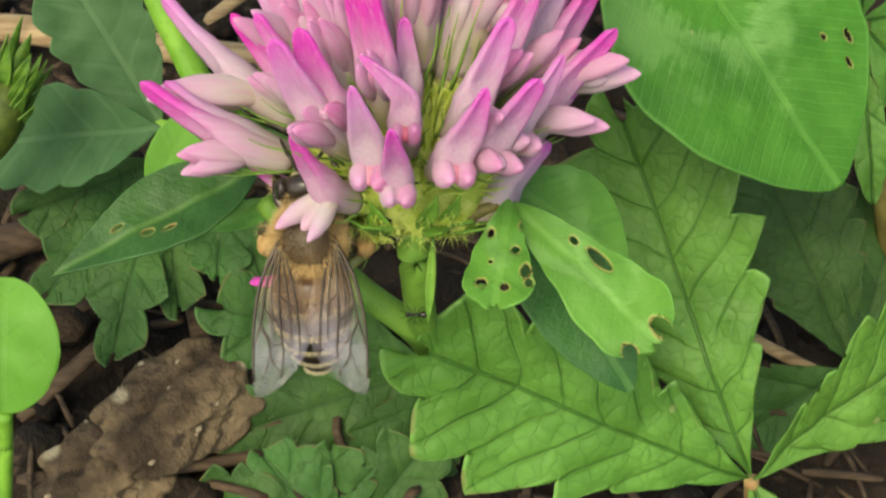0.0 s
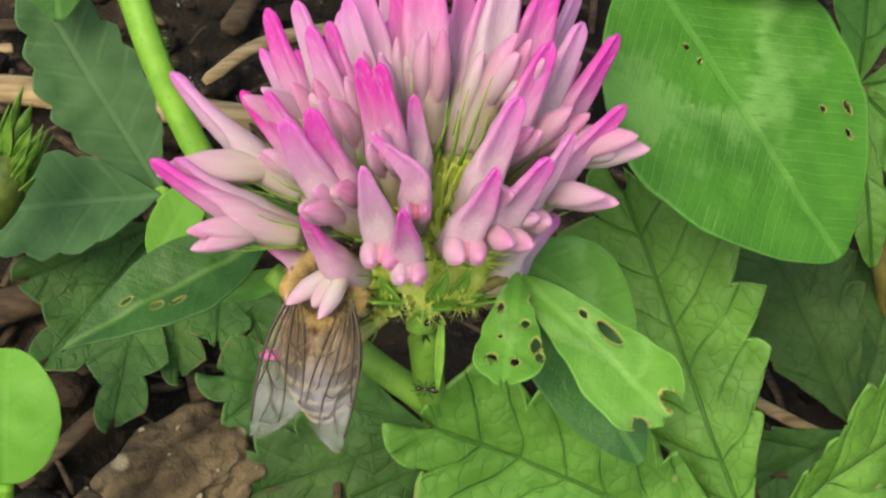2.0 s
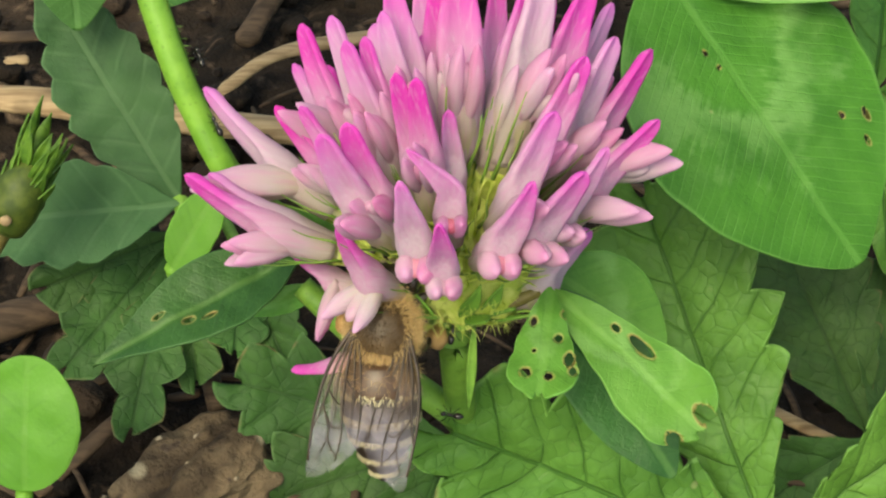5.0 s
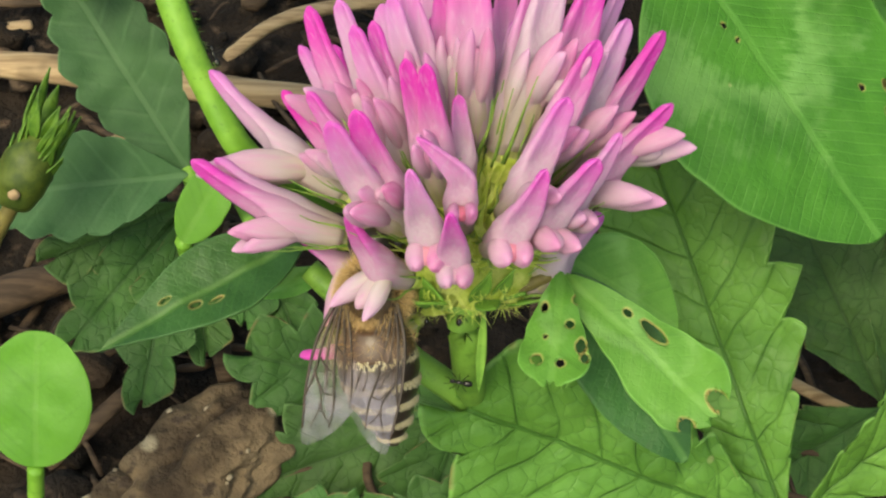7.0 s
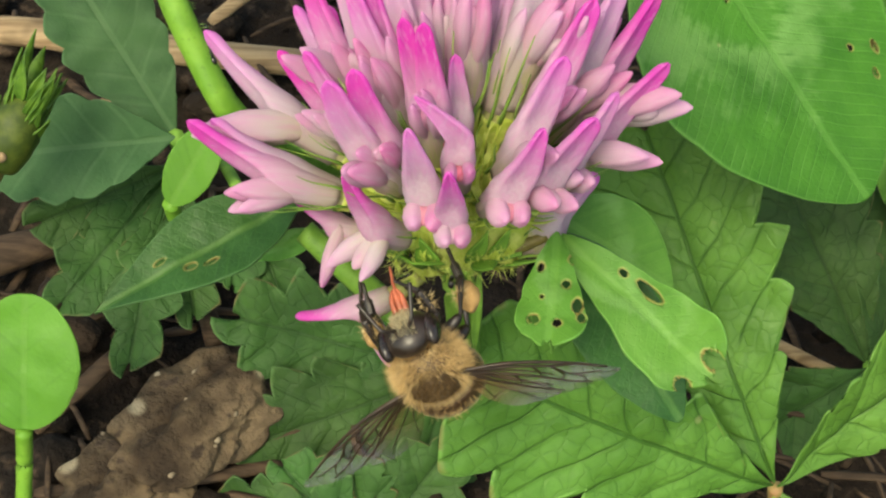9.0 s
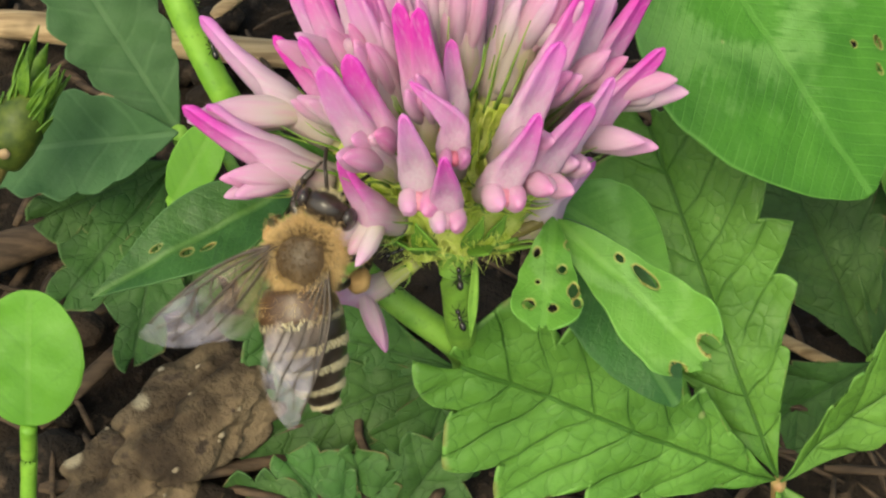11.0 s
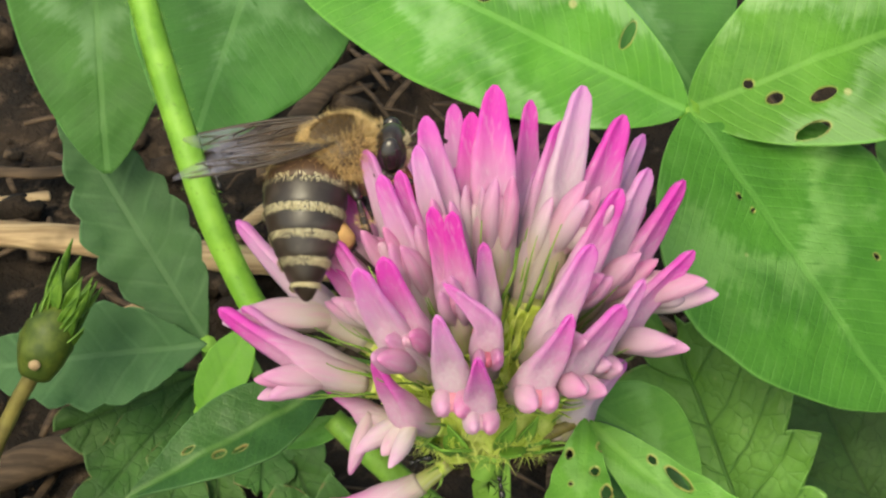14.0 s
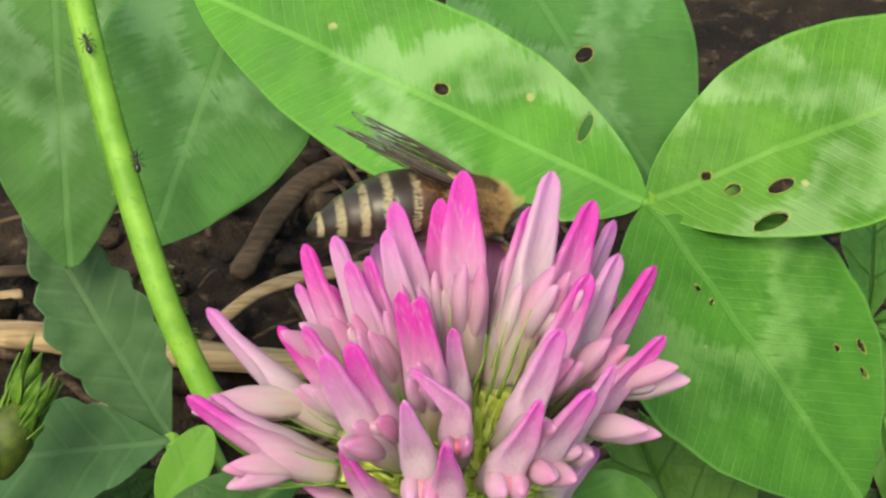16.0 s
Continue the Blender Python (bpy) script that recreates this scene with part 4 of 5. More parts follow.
for foot, tip, up, kind in (
    (V(-3.96, -17.12, 37.34), V(-10.92, -19.08, 35.04), HANG, "blunt hang"),
    (V(-5.44, -16.05, 39.5), V(-11.8, -14.5, 40.75), HANG + V(0.25, 0, 0), "blunt hang"),
):
    lay_floret(foot, tip - foot, up, kind, "pink floret hanging below the head", 1.1)
# the far side, out of sight but for its outline
for k in range(20):
    el = 28 + 54 * ((k * 0.618) % 1)
    floret(14 + (k * 137.5) % 152, el, 13.0 + 1.6 * floret_rnd.random() + (1.2 if el > 50 else 0), floret_rnd.uniform(-15, 15), kind=floret_rnd.choice(("", "", "slim bud", "white")))


def build_inner_green():
    """Green calyx teeth and hairs that fill the middle of the head."""
    rnd = random.Random(4)
    bm = bmesh.new()
    for _ in range(900):
        az, el = rnd.uniform(-180, 180), rnd.uniform(2, 80)
        a = head_point(az, el, 4.4)
        b = head_point(az + rnd.uniform(-9, 9), el + rnd.uniform(-4, 16), rnd.uniform(5.5, 6.5) + 2.2 * max(0.0, min(1.0, el / 30)) * rnd.random())
        m = a.lerp(b, 0.5) + V(rnd.uniform(-.2, .2), rnd.uniform(-.2, .2), rnd.uniform(-.2, .2))
        c = bezier((a, m, b), 5)
        loft(bm, c, [0.15 * (1 - 0.16 * i) for i in range(6)], [0.15 * (1 - 0.16 * i) for i in range(6)], seg=4)
    tagged(part("calyx_hairs", bm, calyx_green, clover, "yellow-green calyx teeth between the florets"), kind="stuff")
    bm = bmesh.new()
    for _ in range(1500):
        az, el = rnd.uniform(-180, 180), rnd.uniform(-40, 5)
        a = head_point(az, el, 4.3)
        b = a + V(rnd.gauss(0, 1), rnd.gauss(0, 1), rnd.gauss(0, 1)).normalized() * rnd.uniform(0.5, 1.3)
        s = V(0.03, 0, 0.0)
        bm.faces.new([bm.verts.new(q) for q in (a - s, a + s, b)])
    tagged(part("fine_hairs", bm, calyx_green, clover, "fine pale hairs under the head"), kind="stuff")


build_inner_green()
scale_rnd = random.Random(14)
for k in range(10):
    az = -170 + 160 * k / 9 + scale_rnd.uniform(-6, 6)
    a, b = head_point(az, -38 + scale_rnd.uniform(-10, 10), 3.4), head_point(az + scale_rnd.uniform(-12, 12), -8 + scale_rnd.uniform(-12, 14), scale_rnd.uniform(4.8, 6.4))
    leaflet(clover, a, b, scale_rnd.uniform(1.0, 1.9), stem_green, name="bract", shape="lance", fold=0.3, wave=0.4, nu=18, nv=8, seed=50 + k, face=a - HEAD)
bmf = bmesh.new()
blob(bmf, V((-2.31, -17.46, 50.76)), 0.32, 0.4, 0.42, 3, 0.5)
blob(bmf, V((-2.55, -17.54, 49.39)), 0.22, 0.22, 0.22, 2, 0.4)
part("withered_floret", bmf, faded_petal, clover, "small withered orange-brown floret")

# upper leaves of the flower
leaflet(clover, (3.89, -16.65, 41), (3.03, -24.27, 41.13), 4.9, upper_green, shape="fan", wave=0.9, curl=0.05, fold=0.05, seed=31, nu=110, nv=80, face=V(0, -0.6, 0.8),
        holes=((3.6, 0.75, 0.33, 0.25), (2.0, 1.0, 0.3, 0.22), (2.7, -0.75, 0.32, 0.2), (4.7, -0.55, 0.15, 0.13)), bite=((5.1, 1.45, 0.5, 0.3), (6.2, -0.9, 0.35, 0.35), (6.3, 0.4, 0.3, 0.28), (5.9, 1.7, 0.35, 0.25), (4.4, -2.1, 0.3, 0.25)), label="small pale green leaflet full of insect holes")
leaflet(clover, (3.93, -16.42, 40.54), (12.2, -24.7, 38.1), 6.5, upper_green, shape="fan", wave=1.3, curl=0.05, fold=0.12, seed=32, nu=110, nv=70, face=V(0.1, -0.6, 0.8),
        holes=((6.2, 1.15, 1.0, 0.36), (4.4, 0.9, 0.3, 0.2)), bite=((11.5, 0.75, 0.75, 0.5), (11.3, -1.5, 0.6, 0.45)), label="pale green leaflet with a chewed notched tip")
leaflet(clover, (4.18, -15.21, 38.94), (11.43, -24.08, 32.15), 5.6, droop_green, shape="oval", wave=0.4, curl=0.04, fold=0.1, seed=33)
leaflet(clover, (3.98, -13.37, 38.53), (11.6, -15.8, 34.3), 6.6, upper_green, shape="oval", wave=0.3, curl=0.08, fold=0.05, seed=34, face=V(0.3, -0.5, 0.8))
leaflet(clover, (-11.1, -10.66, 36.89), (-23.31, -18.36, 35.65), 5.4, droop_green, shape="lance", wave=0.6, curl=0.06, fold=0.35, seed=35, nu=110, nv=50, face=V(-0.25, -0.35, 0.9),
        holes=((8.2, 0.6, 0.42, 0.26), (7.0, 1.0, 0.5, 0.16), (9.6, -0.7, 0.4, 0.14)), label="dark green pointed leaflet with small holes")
leaflet(clover, (-9.76, -11.64, 34.76), (-15.6, -11.42, 31.4), 1.7, upper_green, shape="lance", wave=0.3, fold=0.2, seed=36)


# ---- the honeybee ----
def fur(bm, centre, rad, count, length, seed, keep=lambda n: True, lean=(0, 0, 0), wide=0.017):
    """Short hairs on an ellipsoid."""
    rnd = random.Random(seed)
    c, r = V(centre), V(rad)
    done = 0
    while done < count:
        n = V(rnd.gauss(0, 1), rnd.gauss(0, 1), rnd.gauss(0, 1)).normalized()
        if not keep(n):
            continue
        done += 1
        a = c + V(n.x * r.x, n.y * r.y, n.z * r.z) * 0.97
        o = V(n.x / r.x, n.y / r.y, n.z / r.z).normalized()
        d = (o + V(lean) + V(rnd.gauss(0, 1), rnd.gauss(0, 1), rnd.gauss(0, 1)) * 0.28).normalized()
        s = d.cross(V(rnd.gauss(0, 1), rnd.gauss(0, 1), rnd.gauss(0, 1))).normalized() * wide
        bm.faces.new([bm.verts.new(q) for q in (a - s, a + s, a + d * length * rnd.uniform(0.6, 1.25))])
    return bm


bee = thing("honeybee", (0, 0, 0), "brown furry honeybee with banded abdomen and tan pollen loads", "honeybee")
bmt = bmesh.new()
blob(bmt, (0, 0, 0), 2.0, 1.95, 1.75, 4, 0.03)
thorax = part("thorax", bmt, thorax_mat, bee)
bmt = fur(bmesh.new(), (0, 0, 0), (2.0, 1.95, 1.75), 9000, 0.7, 1, lambda n: n.z < 0.74 or n.x < -0.6, (-0.25, 0, 0.1))
part("fur", bmt, fur_tan, thorax, "dense tan fur")
bmt = fur(bmesh.new(), (0.1, 0, 0.03), (2.0, 1.95, 1.75), 2200, 0.3, 2, lambda n: n.z > 0.62, (-0.2, 0, 0))
part("fur", bmt, fur_dark, thorax, "short dark fur on the back")

# head with eyes, antennae and tongue
HEAD_AT = V(2.35, 0, -0.25)
bmh = bmesh.new()
blob(bmh, (0.55, 0, -0.25), 0.95, 1.45, 1.45, 4, 0.04)
head = part("head", bmh, dark_chitin, bee, "", Matrix.Translation(HEAD_AT * MM) @ pose(0, 0, 0, 0, 18, 0))
for s in (1, -1):
    bme = bmesh.new()
    blob(bme, (0.5, 1.32 * s, -0.1), 0.7, 0.46, 1.15, 3)
    part("eye", bme, eye_mat, head, "glossy black compound eye")
    bme = loft(bmesh.new(), bezier((V(1.35, 0.35 * s, 0.1), V(2.1, 0.75 * s, 0.75), V(2.5, 1.0 * s, 0.55), V(3.6, 1.5 * s, -0.35)), 20), [0.12] * 21, [0.12] * 21, seg=7)
    part("antenna", bme, dark_chitin, head)
    bme = loft(bmesh.new(), bezier((V(1.2, 0.3 * s, -1.3), V(1.7, 0.3 * s, -2.0), V(1.9, 0.1 * s, -2.5)), 8), [0.2 - 0.012 * i for i in range(9)], [0.16 - 0.012 * i for i in range(9)], seg=7)
    part("mandible", bme, tongue_mat, head)
part("tongue", loft(bmesh.new(), bezier((V(1.1, 0, -1.4), V(1.8, 0, -2.4), V(2.2, 0, -4.2)), 12), [0.24 - 0.015 * i for i in range(13)], [0.2 - 0.012 * i for i in range(13)], seg=7), tongue_mat, head, "reddish brown tongue")
part("fur", fur(bmesh.new(), (0.6, 0, -0.3), (0.95, 1.2, 1.4), 1100, 0.26, 8, lambda n: n.x > 0.2 and abs(n.y) < 0.55 and n.z < 0.72, (0.2, 0, -0.2)), fur_pale, head, "pale grey fur on the face")
part("fur", fur(fur(bmesh.new(), (0.55, 0, -0.25), (0.95, 1.4, 1.4), 260, 0.3, 6, lambda n: abs(n.y) < 0.5 and n.z < 0.5, (0.3, 0, 0)), (0.1, 0, 0.1), (0.9, 1.3, 1.2), 300, 0.5, 7, lambda n: n.x < -0.1), fur_tan, head)

# abdomen in six bands
abdomen = new("abdomen")
abdomen.parent = bee
abdomen.empty_display_size = 0.001
ABD_AT = V(-1.75, 0, -0.15)


def abd_r(x):
    s = min(1.0, max(0.0, x / 7.9))
    return 2.3 * (math.sin(math.pi * (0.1 + 0.9 * s) ** 0.72)) ** 0.72 * (1 - 0.15 * s) + 0.12


def abd_c(x):
    return V(-x, 0, 0.1 - 0.022 * x * x)


bounds = (0.0, 1.5, 2.9, 4.2, 5.5, 6.7, 7.9)
for k in range(6):
    a, b = bounds[k], bounds[k + 1] + (0.22 if k < 5 else 0)
    xs = [a + (b - a) * i / 8 for i in range(9)]
    lip = [1.0 + 0.035 * (i / 8) - (0.05 if i == 8 else 0) for i in range(9)]
    bm = loft(bmesh.new(), [abd_c(x) for x in xs], [abd_r(x) * q for x, q in zip(xs, lip)], [abd_r(x) * 0.9 * q for x, q in zip(xs, lip)], side=(0, 1, 0), seg=26)
    part("tergite", bm, tergite_brown if k == 0 else tergite_dark, abdomen, "brown front band" if k == 0 else "")
    # pale felt along the front of each band
    if k == 0:
        bm = fur(bmesh.new(), (-0.9, 0, 0.05), (1.0, 2.12, 1.92), 650, 0.65, 30, lambda n: n.x < 0.6, (-0.5, 0, 0))
        part("fur", bm, fur_tan, abdomen)
        continue
    rnd = random.Random(40 + k)
    bm = bmesh.new()
    for _ in range(1000 if k > 1 else 250):
        x = a + (0.28 if k > 1 else 0.1) + rnd.uniform(-0.04, 0.36) if k < 5 else a + 0.3 + rnd.uniform(-0.02, 0.14)
        an = rnd.uniform(-0.5, math.pi + 0.5)
        r = abd_r(x)
        p = abd_c(x) + V(0, math.cos(an) * r, math.sin(an) * r * 0.9) * 1.025
        o = V(-1.0, math.cos(an) * 0.32, math.sin(an) * 0.32).normalized()
        s = V(0, -math.sin(an), math.cos(an)) * 0.035
        bm.faces.new([bm.verts.new(q) for q in (p - s, p + s, p + o * rnd.uniform(0.18, 0.36))])
    part("fur_band", bm, fur_pale, abdomen, "pale felt band")


# wings
def wing_outline(u, L, W):
    lead = 0.28 * W * math.sin(math.pi * u ** 0.8) ** 0.7
    trail = -W * 0.78 * math.sin(math.pi * min(1, u ** 1.3)) ** 0.72
    return lead, trail


def build_wing(name, L, W, sgn, veins):
    """A membrane that runs back along -x, its leading edge on the outer side."""
    bm = bmesh.new()
    rows = []
    for i in range(31):
        u = 0.01 + 0.98 * i / 30
        lead, trail = wing_outline(u, L, W)
        rows.append([bm.verts.new((-u * L, sgn * (lead + (trail - lead) * j / 10), 0.1 * noise.noise(V(u * 5, j * 0.5, sgn)) + 0.05 * math.sin(j * 2.2))) for j in range(11)])
    for a, b in zip(rows, rows[1:]):
        for j in range(10):
            bm.faces.new((a[j], b[j], b[j + 1], a[j + 1]))
    ob = part(name, bm, wing_mat, bee, "clear brownish veined wing")

    def at(u, f):
        lead, trail = wing_outline(u, L, W)
        return V(-u * L, sgn * (lead + (trail - lead) * f), 0.05)

    for line, r in veins:
        cs = bezier([at(u, f) for u, f in line], 14)
        rad = [r * (1.28 - 0.045 * i) for i in range(15)]
        part("wing_vein", loft(bmesh.new(), cs, rad, rad, seg=5), vein_mat, ob)
    return ob


FORE = (
    (((0.02, 0.3), (0.3, 0.02), (0.6, 0.01), (0.9, 0.04)), 0.1),
    (((0.02, 0.4), (0.3, 0.16), (0.55, 0.12), (0.72, 0.02)), 0.075),
    (((0.02, 0.5), (0.25, 0.42), (0.5, 0.45), (0.7, 0.6), (0.85, 0.8)), 0.065),
    (((0.03, 0.6), (0.3, 0.75), (0.55, 0.8), (0.7, 0.92)), 0.06),
    (((0.04, 0.45), (0.2, 0.3), (0.4, 0.29), (0.6, 0.38)), 0.05),
    (((0.04, 0.55), (0.2, 0.58), (0.4, 0.62), (0.62, 0.7)), 0.05),
    (((0.45, 0.16), (0.5, 0.3), (0.52, 0.46)), 0.05),
    (((0.55, 0.13), (0.7, 0.35), (0.88, 0.3)), 0.05),
    (((0.6, 0.22), (0.66, 0.4), (0.64, 0.55)), 0.045),
    (((0.72, 0.34), (0.78, 0.5), (0.82, 0.72)), 0.045),
    (((0.36, 0.44), (0.4, 0.6), (0.42, 0.77)), 0.045),
)
HIND = ((((0.02, 0.3), (0.4, 0.05), (0.9, 0.05)), 0.05), (((0.05, 0.5), (0.4, 0.45), (0.8, 0.6)), 0.035), (((0.05, 0.6), (0.3, 0.7), (0.5, 0.9)), 0.03))
wings = {}
for s, key in ((1, "l"), (-1, "r")):
    wings["f" + key] = build_wing("forewing", 9.2, 3.1, s, FORE)
    wings["h" + key] = build_wing("hindwing", 6.4, 2.5, s, HIND)


# legs
def build_leg(hip, knee, ankle, toe, r, pollen=False):
    """Thigh, shin and foot; the hind shin carries a pollen load."""
    hip = V(hip)
    leg = new("leg")
    leg.parent = bee
    leg.location = hip * MM
    leg.empty_display_size = 0.001
    k, a, t = V(knee) - hip, V(ankle) - hip, V(toe) - hip
    n = 10
    fat = [r * (0.6 + 0.7 * math.sin(math.pi * i / n) ** 0.7) for i in range(n + 1)]
    part("thigh", loft(bmesh.new(), bezier((V(0, 0, 0), k * 0.5 + V(0, 0, 0.1), k), n), fat, fat, seg=8), dark_chitin, leg)
    wide = [r * (0.5 + (1.1 if pollen else 0.6) * (i / n)) * (0.75 if i == n else 1) for i in range(n + 1)]
    part("shin", loft(bmesh.new(), bezier((k, k.lerp(a, 0.5), a), n), wide, [w * 0.7 for w in wide], seg=8), dark_chitin, leg)
    mid = a.lerp(t, 0.55)
    part("foot", loft(bmesh.new(), bezier((a, mid, t), n), [r * (0.85 if i < 5 else 0.38) * (1 if i < n else 0.6) for i in range(n + 1)], [r * 0.4] * (n + 1), seg=7), dark_chitin, leg)
    part("fur", fur(bmesh.new(), k.lerp(a, 0.5), (0.35, 0.35, 0.35), 90, 0.45, 60), fur_tan, leg)
    if pollen:
        bm = bmesh.new()
        c = k.lerp(a, 0.62)
        out = V(0, 1 if hip.y > 0 else -1, 0)
        blob(bm, c + out * 0.3, 0.75, 0.62, 1.0, 3, 0.16)
        part("pollen_load", bm, pollen_mat, leg, "tan pollen load")
    return leg


legs = []
for s in (1, -1):
    legs.append(build_leg((1.1, 0.8 * s, -1.4), (2.4, 1.9 * s, -1.2), (3.6, 1.8 * s, -2.0), (4.9, 1.2 * s, -2.4), 0.26))
    legs.append(build_leg((0.1, 0.9 * s, -1.5), (0.7, 2.4 * s, -2.1), (0.7, 2.9 * s, -4.4), (1.1, 2.6 * s, -6.0), 0.28))
    legs.append(build_leg((-0.9, 0.9 * s, -1.5), (-1.1, 2.3 * s, -2.3), (-0.4, 2.6 * s, -4.9), (0.4, 2.4 * s, -6.7), 0.34, True))


# ---- ants ----
def build_ant(label):
    ob = thing("ant", (0, 0, 0), label, "ant", "ants on the clover")
    for name, c, r in (("gaster", (-0.55, 0, 0.25), (0.42, 0.27, 0.26)), ("thorax", (0.1, 0, 0.25), (0.34, 0.15, 0.15)), ("head", (0.62, 0, 0.26), (0.24, 0.2, 0.17))):
        bm = bmesh.new()
        blob(bm, c, *r, 3)
        part(name, bm, ant_mat, ob)
    for s in (1, -1):
        for x, f in ((0.25, 0.5), (0.1, 0.05), (-0.05, -0.5)):
            part("leg", loft(bmesh.new(), bezier((V(x, 0.08 * s, 0.22), V(x + f * 0.5, 0.4 * s, 0.42), V(x + f, 0.62 * s, 0.0)), 8), [0.035] * 9, [0.035] * 9, seg=5), ant_mat, ob)
        part("feeler", loft(bmesh.new(), bezier((V(0.8, 0.06 * s, 0.3), V(1.0, 0.25 * s, 0.42), V(1.25, 0.25 * s, 0.3)), 8), [0.025] * 9, [0.025] * 9, seg=5), ant_mat, ob)
    for child in ob.children:
        child.scale = (0.78, 0.78, 0.78)
    return ob


ant_a = build_ant("tiny black ant on the clover stem")
ant_b = build_ant("tiny black ant under the flower head")
ant_c = build_ant("tiny black ant under the flower head beside another")
ant_d = build_ant("tiny black ant on the green stipule")
ant_e = build_ant("tiny black ant on the bright petiole")
ant_f = build_ant("tiny black ant on the edge of the bright petiole")


# ---- movement ----
SWAY = [
    (0, (-0.83, 0.05, 0.04)),
    (0.5, (-0.62, 0.6, 0.5)),
    (1, (-0.25, 0.38, 0.32)),
    (1.5, (-0.04, 0.15, 0.13)),
    (2, (-0.46, 0.22, 0.18)),
    (2.5, (-0.05, 0.35, 0.29)),
    (3, (-0.41, 0.36, 0.3)),
    (3.5, (-0.16, 0.13, 0.11)),
    (4, (-0.49, 0.45, 0.38)),
    (4.5, (-0.52, 0.49, 0.41)),
    (4.7, (0.17, -0.15, -0.12)),
    (6.8, (-0.04, -0.31, -0.26)),
    (7, (-0.24, -0.46, -0.39)),
    (7.5, (0.38, -0.42, -0.36)),
    (8, (-0.71, -0.14, -0.12)),
    (8.5, (0.44, 0.13, 0.11)),
    (9, (0.09, -0.5, -0.42)),
    (9.2, (0.22, 0.15, 0.13)),
    (11.3, (-0.4, 0, 0)),
    (11.5, (0.01, -0.05, -0.04)),
    (12, (-0.09, -0.07, -0.06)),
    (12.5, (0, 0, 0)),
    (13, (-0.07, 0.23, 0.19)),
    (13.5, (-0.34, 0.14, 0.12)),
    (14, (-0.14, 0.51, 0.43)),
    (14.5, (-0.14, 0.76, 0.63)),
    (15, (-0.97, 1.06, 0.89)),
    (15.5, (0.34, 1.26, 1.06)),
    (16, (0.86, 0.72, 0.6)),
]
BEE = [
    (0, (-3.66, -3.47, 40.87), (-2.3, -45.1, 93.7)),
    (0.5, (-3.06, -2.77, 41.83), (17.5, -43.6, 63)),
    (1, (-3.41, -2.97, 41.45), (-6.7, -46.6, 87.8)),
    (1.5, (-3.42, -3.14, 41.23), (-9.4, -47.3, 85)),
    (2, (-2.75, -2.28, 41.96), (1.9, -45.8, 79.1)),
    (2.5, (-3.01, -1.95, 42.27), (5, -45.1, 81.9)),
    (3, (-2.78, -1.90, 42.38), (6, -45.2, 79.1)),
    (3.5, (-1.79, -2.18, 42.14), (2.6, -45.7, 83.3)),
    (4, (-1.89, -3.31, 41.60), (-4.7, -45.3, 76.1)),
    (4.5, (-2.49, -2.46, 42.25), (4.9, -45.5, 81.6)),
    (4.7, (-0.80, -3.88, 41.04), (2.3, -46.4, 78.9)),
    (6.8, (-1.61, -2.38, 40.44), (0.8, -45.2, 88.6)),
    (7, (-2.34, -2.57, 40.63), (-7.5, -45, 85.9)),
    (7.5, (-0.84, -2.68, 40.49), (-1.2, -44.2, 91.5)),
    (8, (-2.08, -4.59, 39.42), (-4.1, -28.7, 99.8)),
    (8.5, (1.16, -7.47, 41.04), (-60.1, -65.0, 171.4)),
    (9, (1.36, -10.20, 40.46), (-95.1, -67.2, -163.2)),
    (9.2, (0.22, -10.37, 41.16), (-71.2, -51.8, -177.0)),
    (10.2, (-2.4, -6.89, 40.6), (-12.2, -56.5, 107.5)),
    (11.3, (-6.28, -3.5, 44.4), (16.6, -40.3, 52.4)),
    (11.5, (-5.51, -2.72, 44.99), (11.7, -42.4, 56.9)),
    (11.8, (-4.83, -2.86, 45.08), (8.5, -43.1, 59.5)),
    (12, (-4.66, -2.83, 45.23), (9.4, -42.8, 58.2)),
    (12.3, (-4.53, -2.35, 45.78), (10.7, -43.1, 56.5)),
    (12.5, (-6.34, -2.36, 45.88), (8.4, -43.8, 57.6)),
    (12.8, (-8.17, 1.22, 50.87), (10.8, -30.5, 31.5)),
    (13, (-6.51, 1.11, 51.44), (11.7, -20.1, 21.2)),
    (13.2, (-4.00, 2.39, 52.68), (11.7, -13.8, 7.4)),
    (13.5, (-7.47, 3.81, 52.87), (-10.2, -27.1, 22.7)),
    (13.8, (-4.76, 6.53, 53.81), (-6.0, -21.7, 14.3)),
    (14, (-5.43, 8.14, 54.93), (-15.1, -13.2, 3.3)),
    (14.2, (-3.34, 8.35, 55.47), (-20.6, -11.0, -1.4)),
    (14.5, (-3.59, 9.69, 56.08), (-26.3, -3.7, -8.5)),
    (14.8, (-4.89, 9.43, 55.80), (-3.2, -16.2, -5.2)),
    (15, (-4.18, 9.34, 55.84), (-20.1, -34.4, -4.2)),
    (15.2, (-0.46, 10.58, 56.74), (-20.3, -6.5, -10.3)),
    (15.5, (-0.84, 10.63, 56.30), (-28.1, 4.7, -21.3)),
    (15.8, (2.26, 12.04, 54.46), (-29.1, 7.0, -14.7)),
    (16, (4.74, 12.48, 53.54), (-28.0, 5.0, -12.6)),
]
